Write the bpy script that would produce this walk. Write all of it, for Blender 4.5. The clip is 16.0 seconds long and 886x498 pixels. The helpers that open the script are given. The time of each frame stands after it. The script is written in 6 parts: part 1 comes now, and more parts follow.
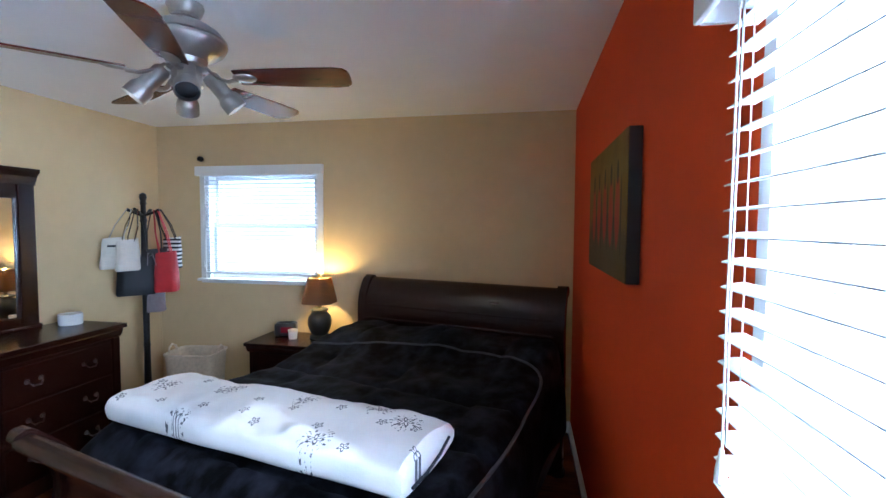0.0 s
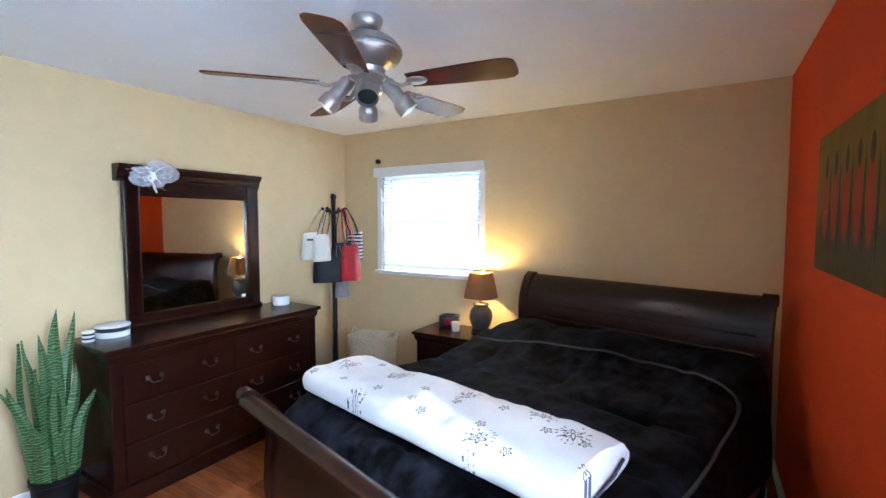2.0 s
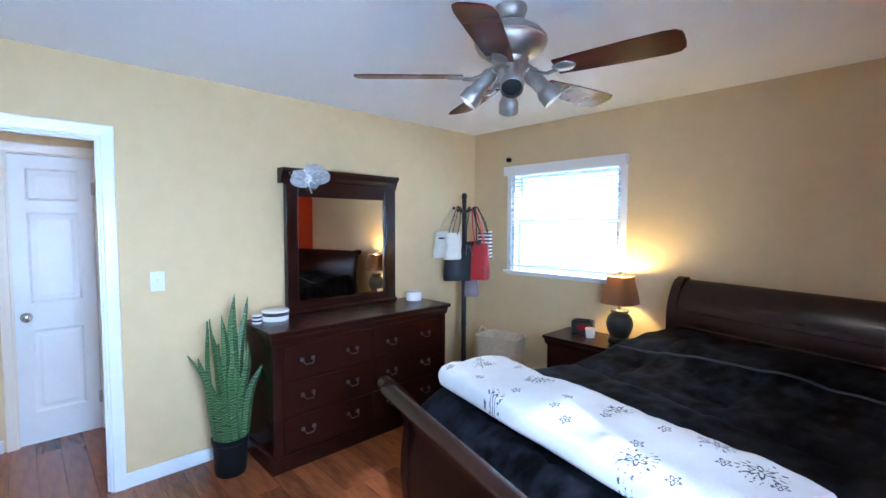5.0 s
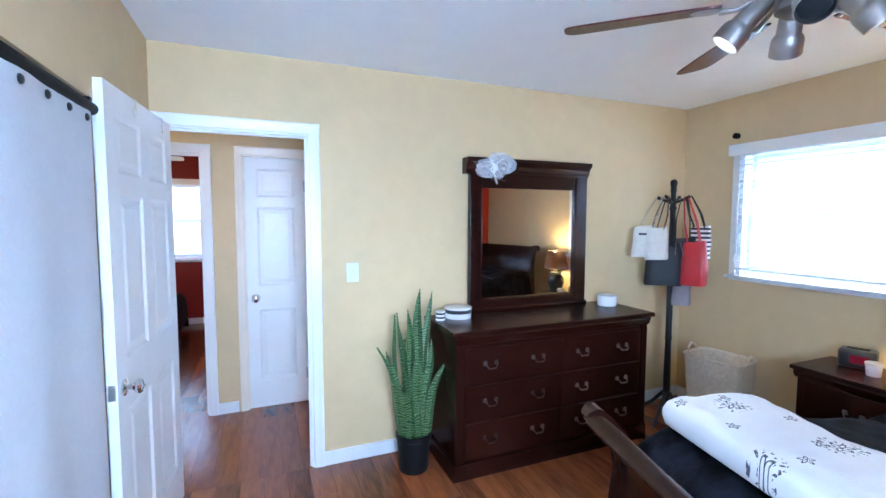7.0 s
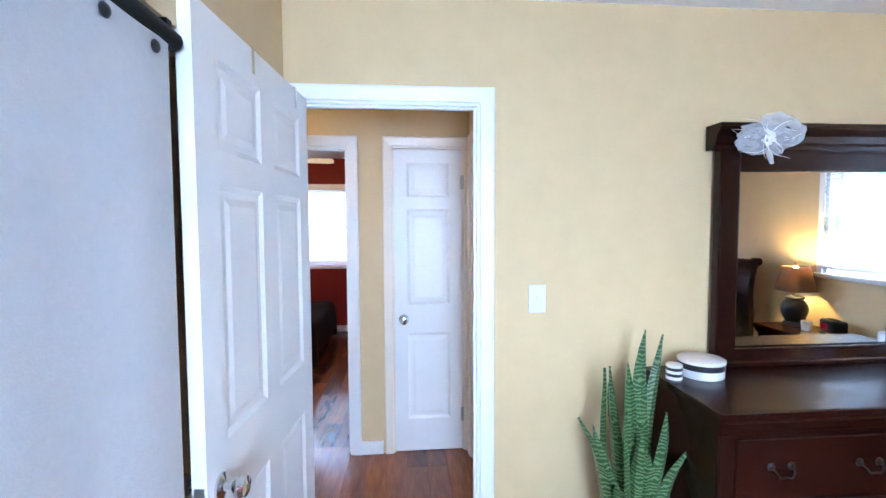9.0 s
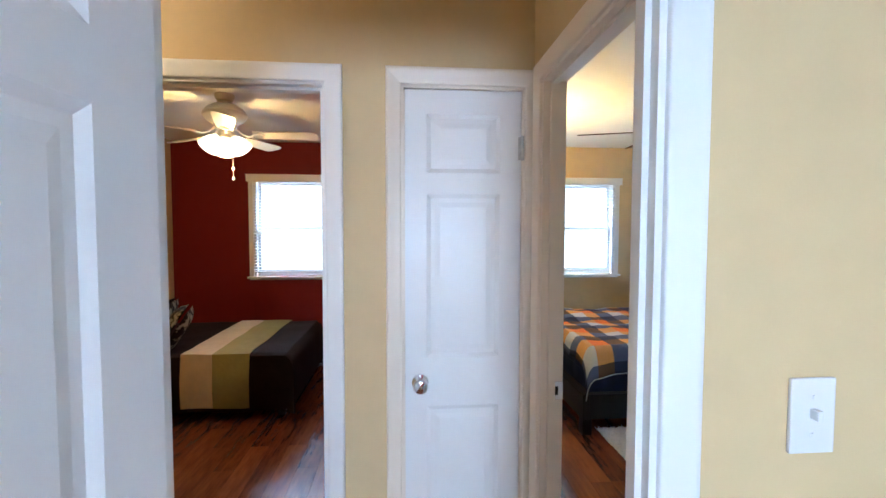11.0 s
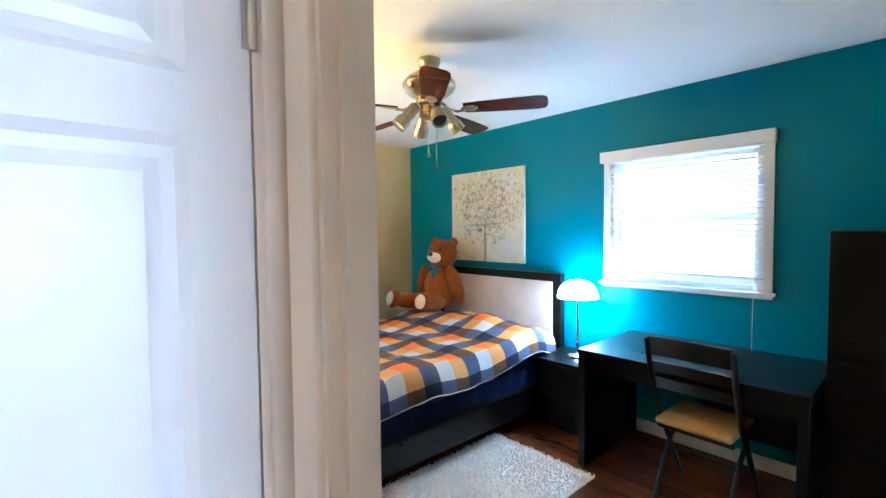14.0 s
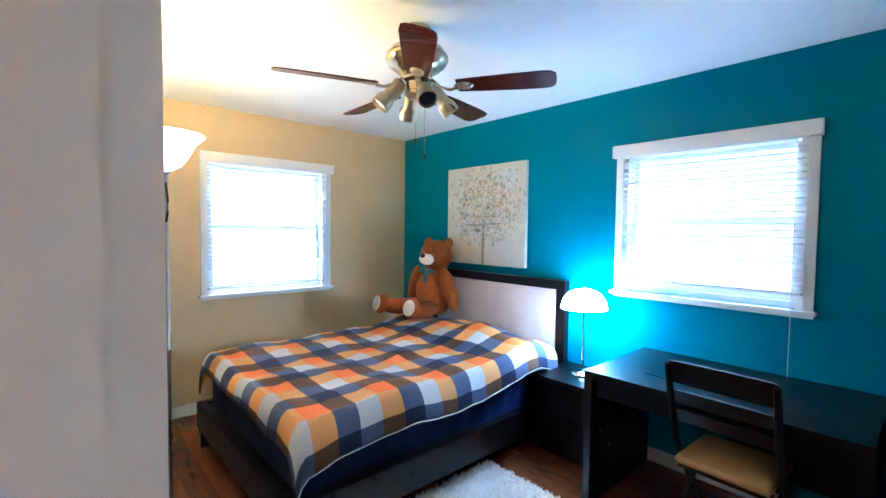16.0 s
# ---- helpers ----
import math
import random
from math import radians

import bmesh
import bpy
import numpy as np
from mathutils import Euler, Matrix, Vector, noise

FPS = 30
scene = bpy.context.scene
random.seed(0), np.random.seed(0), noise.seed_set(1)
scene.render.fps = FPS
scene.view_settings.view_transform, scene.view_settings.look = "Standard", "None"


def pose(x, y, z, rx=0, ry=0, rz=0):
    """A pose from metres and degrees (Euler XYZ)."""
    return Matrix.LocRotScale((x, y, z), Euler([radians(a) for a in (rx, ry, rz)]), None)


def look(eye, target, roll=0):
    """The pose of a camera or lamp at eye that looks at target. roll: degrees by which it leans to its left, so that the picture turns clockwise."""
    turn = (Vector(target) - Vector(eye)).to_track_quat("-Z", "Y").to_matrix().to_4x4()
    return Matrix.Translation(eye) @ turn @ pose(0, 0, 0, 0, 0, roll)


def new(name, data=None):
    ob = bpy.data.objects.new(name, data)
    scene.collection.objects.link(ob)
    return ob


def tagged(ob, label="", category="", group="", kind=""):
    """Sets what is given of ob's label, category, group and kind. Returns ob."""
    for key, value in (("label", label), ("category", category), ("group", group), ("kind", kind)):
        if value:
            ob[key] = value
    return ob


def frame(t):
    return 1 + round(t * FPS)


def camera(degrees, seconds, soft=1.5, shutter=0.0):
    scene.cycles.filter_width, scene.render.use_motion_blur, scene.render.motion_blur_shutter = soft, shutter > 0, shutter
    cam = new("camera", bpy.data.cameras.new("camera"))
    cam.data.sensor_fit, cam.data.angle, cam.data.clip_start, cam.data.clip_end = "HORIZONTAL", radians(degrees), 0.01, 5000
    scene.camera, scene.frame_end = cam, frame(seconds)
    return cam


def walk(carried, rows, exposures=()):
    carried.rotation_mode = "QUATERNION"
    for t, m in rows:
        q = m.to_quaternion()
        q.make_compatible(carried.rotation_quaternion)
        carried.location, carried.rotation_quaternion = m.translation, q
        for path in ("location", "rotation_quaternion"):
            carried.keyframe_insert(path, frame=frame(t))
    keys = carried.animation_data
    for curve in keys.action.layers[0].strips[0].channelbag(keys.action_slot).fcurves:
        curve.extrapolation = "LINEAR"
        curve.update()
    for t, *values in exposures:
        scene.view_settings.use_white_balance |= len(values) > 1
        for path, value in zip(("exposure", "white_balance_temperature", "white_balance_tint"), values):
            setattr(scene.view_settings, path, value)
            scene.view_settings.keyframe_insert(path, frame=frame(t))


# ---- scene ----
cam = camera(90.0, 16.0)
PATH = [
    (0, (3.26, -3.476, 1.587), (2.895, -1.513, 1.485), 0.3),
    (0.5, (3.28, -3.466, 1.582), (2.757, -1.538, 1.483), 0.4),
    (1, (3.26, -3.452, 1.577), (2.562, -1.581, 1.472), 0.3),
    (1.5, (3.244, -3.451, 1.574), (2.386, -1.648, 1.463), 0.1),
    (2, (3.211, -3.411, 1.585), (2.187, -1.698, 1.462), -0.0),
    (2.5, (3.201, -3.409, 1.573), (2.032, -1.791, 1.452), -0.2),
    (3, (3.166, -3.4, 1.579), (1.879, -1.873, 1.464), -0.2),
    (5.5, (3.066, -3.406, 1.557), (1.546, -2.112, 1.44), 0.4),
    (6, (2.995, -3.392, 1.559), (1.361, -2.246, 1.438), 0.6),
    (6.5, (2.892, -3.355, 1.548), (1.137, -2.404, 1.416), 0.5),
    (7, (2.756, -3.334, 1.541), (0.908, -2.584, 1.404), 0.1),
    (7.5, (2.588, -3.316, 1.535), (0.668, -2.772, 1.404), -0.2),
    (8, (2.398, -3.324, 1.532), (0.431, -2.983, 1.404), -0.3),
    (8.5, (2.153, -3.356, 1.531), (0.165, -3.178, 1.412), -0.4),
    (11, (0.635, -3.456, 1.498), (-1.355, -3.289, 1.404), 0.1),
    (11.5, (0.403, -3.462, 1.489), (-1.566, -3.119, 1.397), 0.0),
    (12, (0.214, -3.457, 1.492), (-1.694, -2.867, 1.402), -0.1),
    (12.5, (0.022, -3.411, 1.495), (-1.791, -2.573, 1.405), -0.1),
    (13, (-0.149, -3.356, 1.503), (-1.833, -2.28, 1.413), -0.6),
    (13.5, (-0.277, -3.309, 1.505), (-1.848, -2.075, 1.415), -0.7),
    (14, (-0.389, -3.244, 1.499), (-1.871, -1.903, 1.414), -0.6),
    (14.5, (-0.464, -3.178, 1.498), (-1.887, -1.774, 1.421), -0.3),
    (15, (-0.532, -3.091, 1.503), (-1.947, -1.68, 1.423), 0.2),
    (15.5, (-0.575, -3.005, 1.493), (-2.02, -1.624, 1.412), 0.7),
    (16, (-0.614, -2.935, 1.496), (-2.102, -1.602, 1.41), 0.7),
]
walk(cam, [(t, look(eye, target, roll)) for t, eye, target, roll in PATH], [(0.0, 0.06, 4850, 12), (1.5, 0.38, 5050, 11), (2.5, 0.64, 4900, 10), (5.5, 0.50, 4600, 11), (8.5, 0.74, 4800, 13), (11.5, 0.36, 5150, 11), (13.0, 0.80, 4900, 9), (15.0, 0.95, 4750, 9), (16.0, 0.90, 4350, 10)])

# ---------------------------------------------------------------- world and light
world = bpy.data.worlds.new("sky")
scene.world = world
world.use_nodes = True
wn = world.node_tree.nodes
sky = wn.new("ShaderNodeTexSky")
sky.sky_type = "NISHITA"
sky.sun_disc = False
sky.sun_elevation, sky.sun_rotation = radians(29), radians(119)
wn["Background"].inputs["Strength"].default_value = 0.12
world.node_tree.links.new(sky.outputs[0], wn["Background"].inputs["Color"])

CEIL = 2.46
EAST = 3.62      # inner face of the orange wall
SOUTH = -3.87    # closet wall of the main bedroom
HALL_W = -1.05   # far wall of the hall
HALL_N = -2.965   # hall side of the wall to the teal room
TEAL_S = -2.88   # room side of that wall
WEST = -4.53     # outer wall of the teal and the red room
RED_S, RED_N = -6.04, -3.60


def sun_lamp():
    data = bpy.data.lights.new("sun", "SUN")
    data.energy, data.angle, data.color = 5.0, radians(1.0), (1.0, 0.95, 0.87)
    ob = new("sun", data)
    ob.matrix_world = look((2.5 + 10.0, -2.2 - 5.6, 0.88 + 6.4), (2.5, -2.2, 0.88))
    return ob


def window_lamp(name, m, w, h, watts, colour):
    data = bpy.data.lights.new(name, "AREA")
    data.shape, data.size, data.size_y, data.energy, data.color = "RECTANGLE", w, h, watts, colour
    ob = new(name, data)
    ob.matrix_world = m
    return ob


def bulb(name, place, watts, colour, radius=0.03):
    data = bpy.data.lights.new(name, "POINT")
    data.energy, data.color, data.shadow_soft_size = watts, colour, radius
    ob = new(name, data)
    ob.location = place
    return ob


def fan_spot(name, place, aim, watts, colour):
    data = bpy.data.lights.new(name, "SPOT")
    data.energy, data.color, data.shadow_soft_size, data.spot_size, data.spot_blend = watts, colour, 0.035, radians(105), 0.7
    ob = new(name, data)
    ob.matrix_world = look(place, aim)
    return ob


DAY = (0.80, 0.92, 1.0)
sun_lamp()
# open sky above the north and west sides, seen by the windows from outside and above
window_lamp("sky_light_north", look((1.02, 0.65, 2.45), (1.02, 0.1, 1.58)), 1.3, 0.7, 330, DAY)
window_lamp("sky_light_east", pose(EAST + 0.46, -3.185, 1.42, 94, 0, 90), 1.5, 1.3, 260, DAY)
window_lamp("sky_light_teal_north", look((-1.56, 0.65, 2.43), (-1.56, 0.1, 1.56)), 1.2, 0.7, 120, DAY)
window_lamp("sky_light_teal_west", look((WEST - 0.65, -1.46, 2.45), (WEST - 0.1, -1.46, 1.50)), 1.2, 0.7, 220, DAY)
window_lamp("sky_light_red_west", look((WEST - 0.65, -4.65, 2.45), (WEST - 0.1, -4.65, 1.50)), 1.2, 0.7, 120, DAY)
WARM = (1.0, 0.63, 0.17)
bulb("bedside_bulb", (1.63, -0.16, 1.135), 20, WARM)
bulb("torchiere_bulb", (-3.04, -2.515, 1.93), 58, (1.0, 0.62, 0.16), 0.05)
bulb("desk_bulb", (-2.20, -0.22, 0.985), 52, (0.80, 0.93, 1.0), 0.04)
for a in (40, 130, 220):
    ca, sa = math.cos(radians(a)), math.sin(radians(a))
    mouth = Vector((1.92 + 0.185 * ca, -1.89 + 0.185 * sa, CEIL - 0.392))
    fan_spot("fan_spot_bulb", mouth, mouth + Vector((0.643 * ca, 0.643 * sa, -0.766)), 9, (1.0, 0.78, 0.48))
bulb("red_room_bulb", (-2.74, -4.76, 1.96), 23, (1.0, 0.57, 0.15), 0.06)


# ---------------------------------------------------------------- materials
def shader(name, colour, rough=0.5, metal=0.0, grain=None, amount=0.15, bump=0.0, bump_scale=None, stretch=(1, 1, 1),
           colour2=None, big=None, spec=0.5, sheen=0.0, per_object=0.0, emit=None, rough_var=0.07, ramp_from=(0.6, 1.4)):
    """A surface with two scales of variation in colour and roughness, and a fine relief."""
    m = bpy.data.materials.new(name)
    m.use_nodes = True
    n, k = m.node_tree.nodes, m.node_tree.links
    b = n["Principled BSDF"]
    b.inputs["Metallic"].default_value = metal
    b.inputs["Specular IOR Level"].default_value = spec
    b.inputs["Sheen Weight"].default_value = sheen
    b.inputs["Roughness"].default_value = rough
    b.inputs["Base Color"].default_value = (*colour, 1)
    if emit:
        b.inputs["Emission Color"].default_value = (*emit[0], 1)
        b.inputs["Emission Strength"].default_value = emit[1]
    co = n.new("ShaderNodeTexCoord")
    mp = n.new("ShaderNodeMapping")
    mp.inputs["Scale"].default_value = stretch
    k.new(co.outputs["Object"], mp.inputs["Vector"])
    src = mp.outputs["Vector"]
    if grain:
        a = n.new("ShaderNodeTexNoise")
        a.inputs["Scale"].default_value, a.inputs["Detail"].default_value = grain, 5
        k.new(src, a.inputs["Vector"])
        c = n.new("ShaderNodeTexNoise")
        c.inputs["Scale"].default_value, c.inputs["Detail"].default_value = big or grain / 9, 3
        k.new(src, c.inputs["Vector"])
        add = n.new("ShaderNodeMath")
        add.operation = "ADD"
        k.new(a.outputs["Fac"], add.inputs[0])
        k.new(c.outputs["Fac"], add.inputs[1])
        fac = add.outputs[0]
        if per_object:
            info = n.new("ShaderNodeObjectInfo")
            mul = n.new("ShaderNodeMath")
            mul.operation, mul.inputs[1].default_value, mul.inputs[2].default_value = "MULTIPLY_ADD", per_object, -per_object / 2
            k.new(info.outputs["Random"], mul.inputs[0])
            plus = n.new("ShaderNodeMath")
            k.new(fac, plus.inputs[0])
            k.new(mul.outputs[0], plus.inputs[1])
            fac = plus.outputs[0]
        ramp = n.new("ShaderNodeMapRange")
        ramp.inputs[1].default_value, ramp.inputs[2].default_value = ramp_from
        k.new(fac, ramp.inputs[0])
        mix = n.new("ShaderNodeMix")
        mix.data_type = "RGBA"
        c2 = colour2 or tuple(v * (1 - amount) for v in colour)
        c1 = colour if colour2 else tuple(min(1, v * (1 + amount * 0.5)) for v in colour)
        mix.inputs[6].default_value, mix.inputs[7].default_value = (*c1, 1), (*c2, 1)
        k.new(ramp.outputs[0], mix.inputs[0])
        k.new(mix.outputs[2], b.inputs["Base Color"])
        rr = n.new("ShaderNodeMapRange")
        rr.inputs[3].default_value, rr.inputs[4].default_value = max(0.012, rough - rough_var), min(1, rough + rough_var)
        k.new(c.outputs["Fac"], rr.inputs[0])
        k.new(rr.outputs[0], b.inputs["Roughness"])
    if bump:
        h = n.new("ShaderNodeTexNoise")
        h.inputs["Scale"].default_value, h.inputs["Detail"].default_value = bump_scale or (grain or 40) * 2, 4
        k.new(src, h.inputs["Vector"])
        bp = n.new("ShaderNodeBump")
        bp.inputs["Strength"].default_value, bp.inputs["Distance"].default_value = bump, 0.004
        k.new(h.outputs["Fac"], bp.inputs["Height"])
        k.new(bp.outputs[0], b.inputs["Normal"])
    return m


TAN = shader("tan_paint", (0.635, 0.48, 0.258), 0.6, spec=0.25, grain=9, amount=0.07, bump=0.10, bump_scale=220, big=0.8)
ORANGE = shader("orange_paint", (0.52, 0.048, 0.002), 0.65, spec=0.1, grain=9, amount=0.08, bump=0.10, bump_scale=220, big=0.8)
TEAL = shader("teal_paint", (0.004, 0.168, 0.242), 0.55, spec=0.25, grain=9, amount=0.08, bump=0.10, bump_scale=220, big=0.8)
RED = shader("dark_red_paint", (0.18, 0.010, 0.006), 0.55, spec=0.2, grain=9, amount=0.08, bump=0.10, bump_scale=220, big=0.8)
CEILING = shader("ceiling_paint", (0.90, 0.90, 0.90), 0.8, grain=6, amount=0.03, bump=0.15, bump_scale=150, big=0.7)
TRIM = shader("white_gloss_paint", (0.82, 0.815, 0.80), 0.30, grain=5, big=1.2, amount=0.04, bump=0.04, bump_scale=40)
# white trim paint with the hall's warm light put into its colour
WARMTRIM = shader("warm_lit_white_gloss", (0.83, 0.73, 0.60), 0.30, grain=5, big=1.2, amount=0.05, bump=0.05, bump_scale=40)
DOORW = shader("white_door_paint", (0.82, 0.81, 0.79), 0.36, grain=5, big=1.2, amount=0.04, bump=0.05, bump_scale=60)
VINYL = shader("white_vinyl", (0.82, 0.83, 0.84), 0.35, grain=10, amount=0.04)
SLAT = shader("white_blind_slat", (0.80, 0.81, 0.82), 0.4, grain=20, amount=0.05)
CORD = shader("white_cord", (0.78, 0.77, 0.74), 0.8, grain=60, amount=0.1)
PLANK = shader("walnut_floor_plank", (0.25, 0.080, 0.027), 0.16, grain=7, big=1.6, stretch=(1, 7, 4), colour2=(0.075, 0.025, 0.010),
               bump=0.10, bump_scale=30, per_object=0.6)
SUBFLOOR = shader("dark_subfloor", (0.03, 0.014, 0.008), 0.7, grain=5)
CHERRY = shader("dark_cherry_wood", (0.0185, 0.0042, 0.0021), 0.27, spec=0.28, grain=8, big=1, stretch=(1.2, 6, 6), colour2=(0.0140, 0.0033, 0.0018), rough_var=0.002)
CHERRYX = shader("dark_cherry_panel", (0.0145, 0.0034, 0.0018), 0.22, spec=0.28, grain=8, big=1, stretch=(6, 6, 1.2), colour2=(0.011, 0.0028, 0.0017), rough_var=0.004)
ESPRESSO = shader("espresso_veneer", (0.0045, 0.0036, 0.0034), 0.3, spec=0.22, grain=8, big=2, stretch=(1, 6, 6), colour2=(0.0036, 0.003, 0.0028), bump=0.02, bump_scale=40)
BLACKWOOD = shader("black_lacquer_wood", (0.006, 0.005, 0.005), 0.32, spec=0.35, grain=10, amount=0.4)
BLADE = shader("cherry_fan_blade", (0.105, 0.011, 0.003), 0.26, spec=0.16, rough_var=0.05, grain=7, big=2, stretch=(1, 7, 4), colour2=(0.025, 0.0045, 0.0025))
HANDLE = shader("dark_antique_metal", (0.10, 0.088, 0.078), 0.38, 1.0, grain=40, amount=0.3)
NICKEL = shader("brushed_nickel", (0.46, 0.44, 0.41), 0.30, 1.0, grain=40, amount=0.2)
PEWTER = shader("antique_pewter", (0.52, 0.50, 0.47), 0.40, 1.0, grain=40, amount=0.2)
CHROME = shader("chrome", (0.72, 0.72, 0.72), 0.12, 1.0, grain=30, amount=0.1)
BRASS = shader("aged_brass", (0.33, 0.25, 0.13), 0.35, 1.0, grain=30, amount=0.3)
VELVET = shader("charcoal_plush", (0.017, 0.0175, 0.025), 0.75, grain=13, big=5, colour2=(0.0008, 0.0008, 0.0011), bump=0.5, bump_scale=45, sheen=0.0, spec=0.07, stretch=(1.2, 1.0, 1.0), ramp_from=(0.74, 1.16))
WHITEFAB = shader("white_cotton", (0.78, 0.77, 0.75), 0.85, grain=18, amount=0.08, bump=0.25, bump_scale=120)
BLACKM = shader("black_metal", (0.006, 0.0055, 0.0055), 0.5, 0.0, spec=0.10, grain=20, amount=0.3)
BLACKP = shader("black_plastic", (0.010, 0.010, 0.011), 0.35, grain=20, amount=0.3)
# near-black colour that stands in for shadow in openings
SHADOWHOLE = shader("shadow_inside", (0.006, 0.006, 0.006), 0.8, grain=20)
WHITEP = shader("white_ceramic", (0.80, 0.79, 0.77), 0.25, grain=10, amount=0.05)
REDLEATHER = shader("red_leather", (0.38, 0.012, 0.016), 0.38, grain=30, amount=0.2, bump=0.25, bump_scale=160)
WHITELEATHER = shader("ivory_leather", (0.70, 0.66, 0.57), 0.45, grain=30, amount=0.12, bump=0.3, bump_scale=160)
BLACKLEATHER = shader("black_leather", (0.006, 0.0055, 0.006), 0.5, spec=0.3, grain=30, amount=0.3, bump=0.3, bump_scale=160)
GREYFAB = shader("mauve_grey_canvas", (0.24, 0.20, 0.20), 0.8, grain=40, amount=0.2, bump=0.3)
WICKER = shader("cream_woven_rope", (0.68, 0.57, 0.40), 0.85, grain=40, amount=0.25, bump=0.9, bump_scale=110)
MIRROR = shader("mirror_glass", (0.90, 0.90, 0.89), 0.015, 1.0)
POTS = shader("black_nursery_pot", (0.006, 0.006, 0.007), 0.5, spec=0.3, grain=15, amount=0.3)
SOIL = shader("potting_soil", (0.03, 0.019, 0.012), 0.95, grain=50, amount=0.5, bump=0.8)
NAVY = shader("navy_velvet_cover", (0.007, 0.018, 0.10), 0.6, grain=14, big=4, colour2=(0.003, 0.007, 0.035), bump=0.4, bump_scale=60, sheen=0.04, spec=0.2)
BEIGEFAB = shader("beige_linen_upholstery", (0.60, 0.50, 0.43), 0.85, grain=60, amount=0.12, bump=0.4, bump_scale=250)
CUSHION = shader("tan_suede_seat", (0.40, 0.235, 0.085), 0.8, grain=14, amount=0.2, bump=0.3, bump_scale=120)
FUR = shader("brown_plush_fur", (0.23, 0.060, 0.008), 0.95, grain=30, amount=0.4, bump=1.0, bump_scale=140, sheen=0.03, spec=0.1)
RUGM = shader("white_shag_pile", (0.90, 0.88, 0.85), 0.95, grain=30, amount=0.08, bump=0.4, bump_scale=130)
BROWNBED = shader("chocolate_bedspread", (0.014, 0.0068, 0.0058), 0.85, grain=14, amount=0.3, bump=0.4, bump_scale=50, sheen=0.02, spec=0.1)
CREAMFAB = shader("cream_quilted_band", (0.62, 0.52, 0.34), 0.85, grain=20, amount=0.12, bump=0.5, bump_scale=40)
OLIVEFAB = shader("olive_quilted_band", (0.30, 0.28, 0.10), 0.85, grain=20, amount=0.15, bump=0.5, bump_scale=40)
WHITEFAN = shader("white_fan_enamel", (0.78, 0.74, 0.64), 0.35, grain=12, amount=0.05)
SHADE_GLOW = shader("lit_frosted_glass", (0.85, 0.80, 0.70), 0.5, emit=((1.0, 0.84, 0.52), 2.4))
HALL_GLOW = shader("lit_hall_dome_glass", (0.85, 0.82, 0.75), 0.5, emit=((1.0, 0.74, 0.38), 19.0))
TORCH_GLOW = shader("lit_torchiere_glass", (0.85, 0.82, 0.75), 0.5, emit=((1.0, 0.92, 0.76), 5.0))
DESK_GLOW = shader("lit_desk_lamp_glass", (0.85, 0.88, 0.9), 0.5, emit=((0.80, 0.94, 1.0), 30.0))
CURTAIN = shader("white_curtain_cloth", (0.62, 0.62, 0.63), 0.9, grain=60, amount=0.06, bump=0.15, bump_scale=200)


def glass(name):
    m = bpy.data.materials.new(name)
    m.use_nodes = True
    b = m.node_tree.nodes["Principled BSDF"]
    b.inputs["Transmission Weight"].default_value, b.inputs["Roughness"].default_value, b.inputs["IOR"].default_value = 1.0, 0.0, 1.45
    return m


GLASS = glass("window_glass")


# ---------------------------------------------------------------- mesh helpers
def part(name, bm, material, parent=None, label="", smooth=False):
    """One mesh object from a bmesh, under a thing or a part."""
    me = bpy.data.meshes.new(name)
    bmesh.ops.recalc_face_normals(bm, faces=bm.faces)
    bm.to_mesh(me)
    bm.free()
    if smooth:
        for p in me.polygons:
            p.use_smooth = True
        me.set_sharp_from_angle(angle=radians(40))
    me.materials.append(material)
    ob = new(name, me)
    if parent is not None:
        ob.parent = parent
    if label:
        ob["label"] = label
    return ob


def thing(name, label, category, m=None, group="", kind=""):
    ob = new(name)
    ob.empty_display_size = 0.1
    if m is not None:
        ob.matrix_world = m
    return tagged(ob, label, category, group, kind)


def box(x0, x1, y0, y1, z0, z1, bevel=0.0, seg=2, bm=None):
    b = bmesh.new()
    r = bmesh.ops.create_cube(b, size=1)
    bmesh.ops.scale(b, vec=(x1 - x0, y1 - y0, z1 - z0), verts=b.verts)
    bmesh.ops.translate(b, vec=((x0 + x1) / 2, (y0 + y1) / 2, (z0 + z1) / 2), verts=b.verts)
    if bevel:
        bmesh.ops.bevel(b, geom=b.edges[:], offset=bevel, segments=seg, profile=0.6, affect="EDGES")
    return merge(bm, b) if bm is not None else b


def merge(bm, other):
    me = bpy.data.meshes.new("tmp")
    other.to_mesh(me)
    other.free()
    bm.from_mesh(me)
    bpy.data.meshes.remove(me)
    return bm


def lathe(profile, seg=28, m=None, bm=None, sx=1.0, sy=1.0):
    """A turned solid from (radius, height) pairs."""
    b = bmesh.new()
    rings = []
    for r, z in profile:
        rings.append([b.verts.new((max(r, 1e-4) * math.cos(2 * math.pi * i / seg) * sx, max(r, 1e-4) * math.sin(2 * math.pi * i / seg) * sy, z)) for i in range(seg)])
    for a, c in zip(rings, rings[1:]):
        for i in range(seg):
            b.faces.new((a[i], a[(i + 1) % seg], c[(i + 1) % seg], c[i]))
    b.faces.new(rings[0])
    b.faces.new(rings[-1])
    if m is not None:
        bmesh.ops.transform(b, matrix=m, verts=b.verts)
    return merge(bm, b) if bm is not None else b


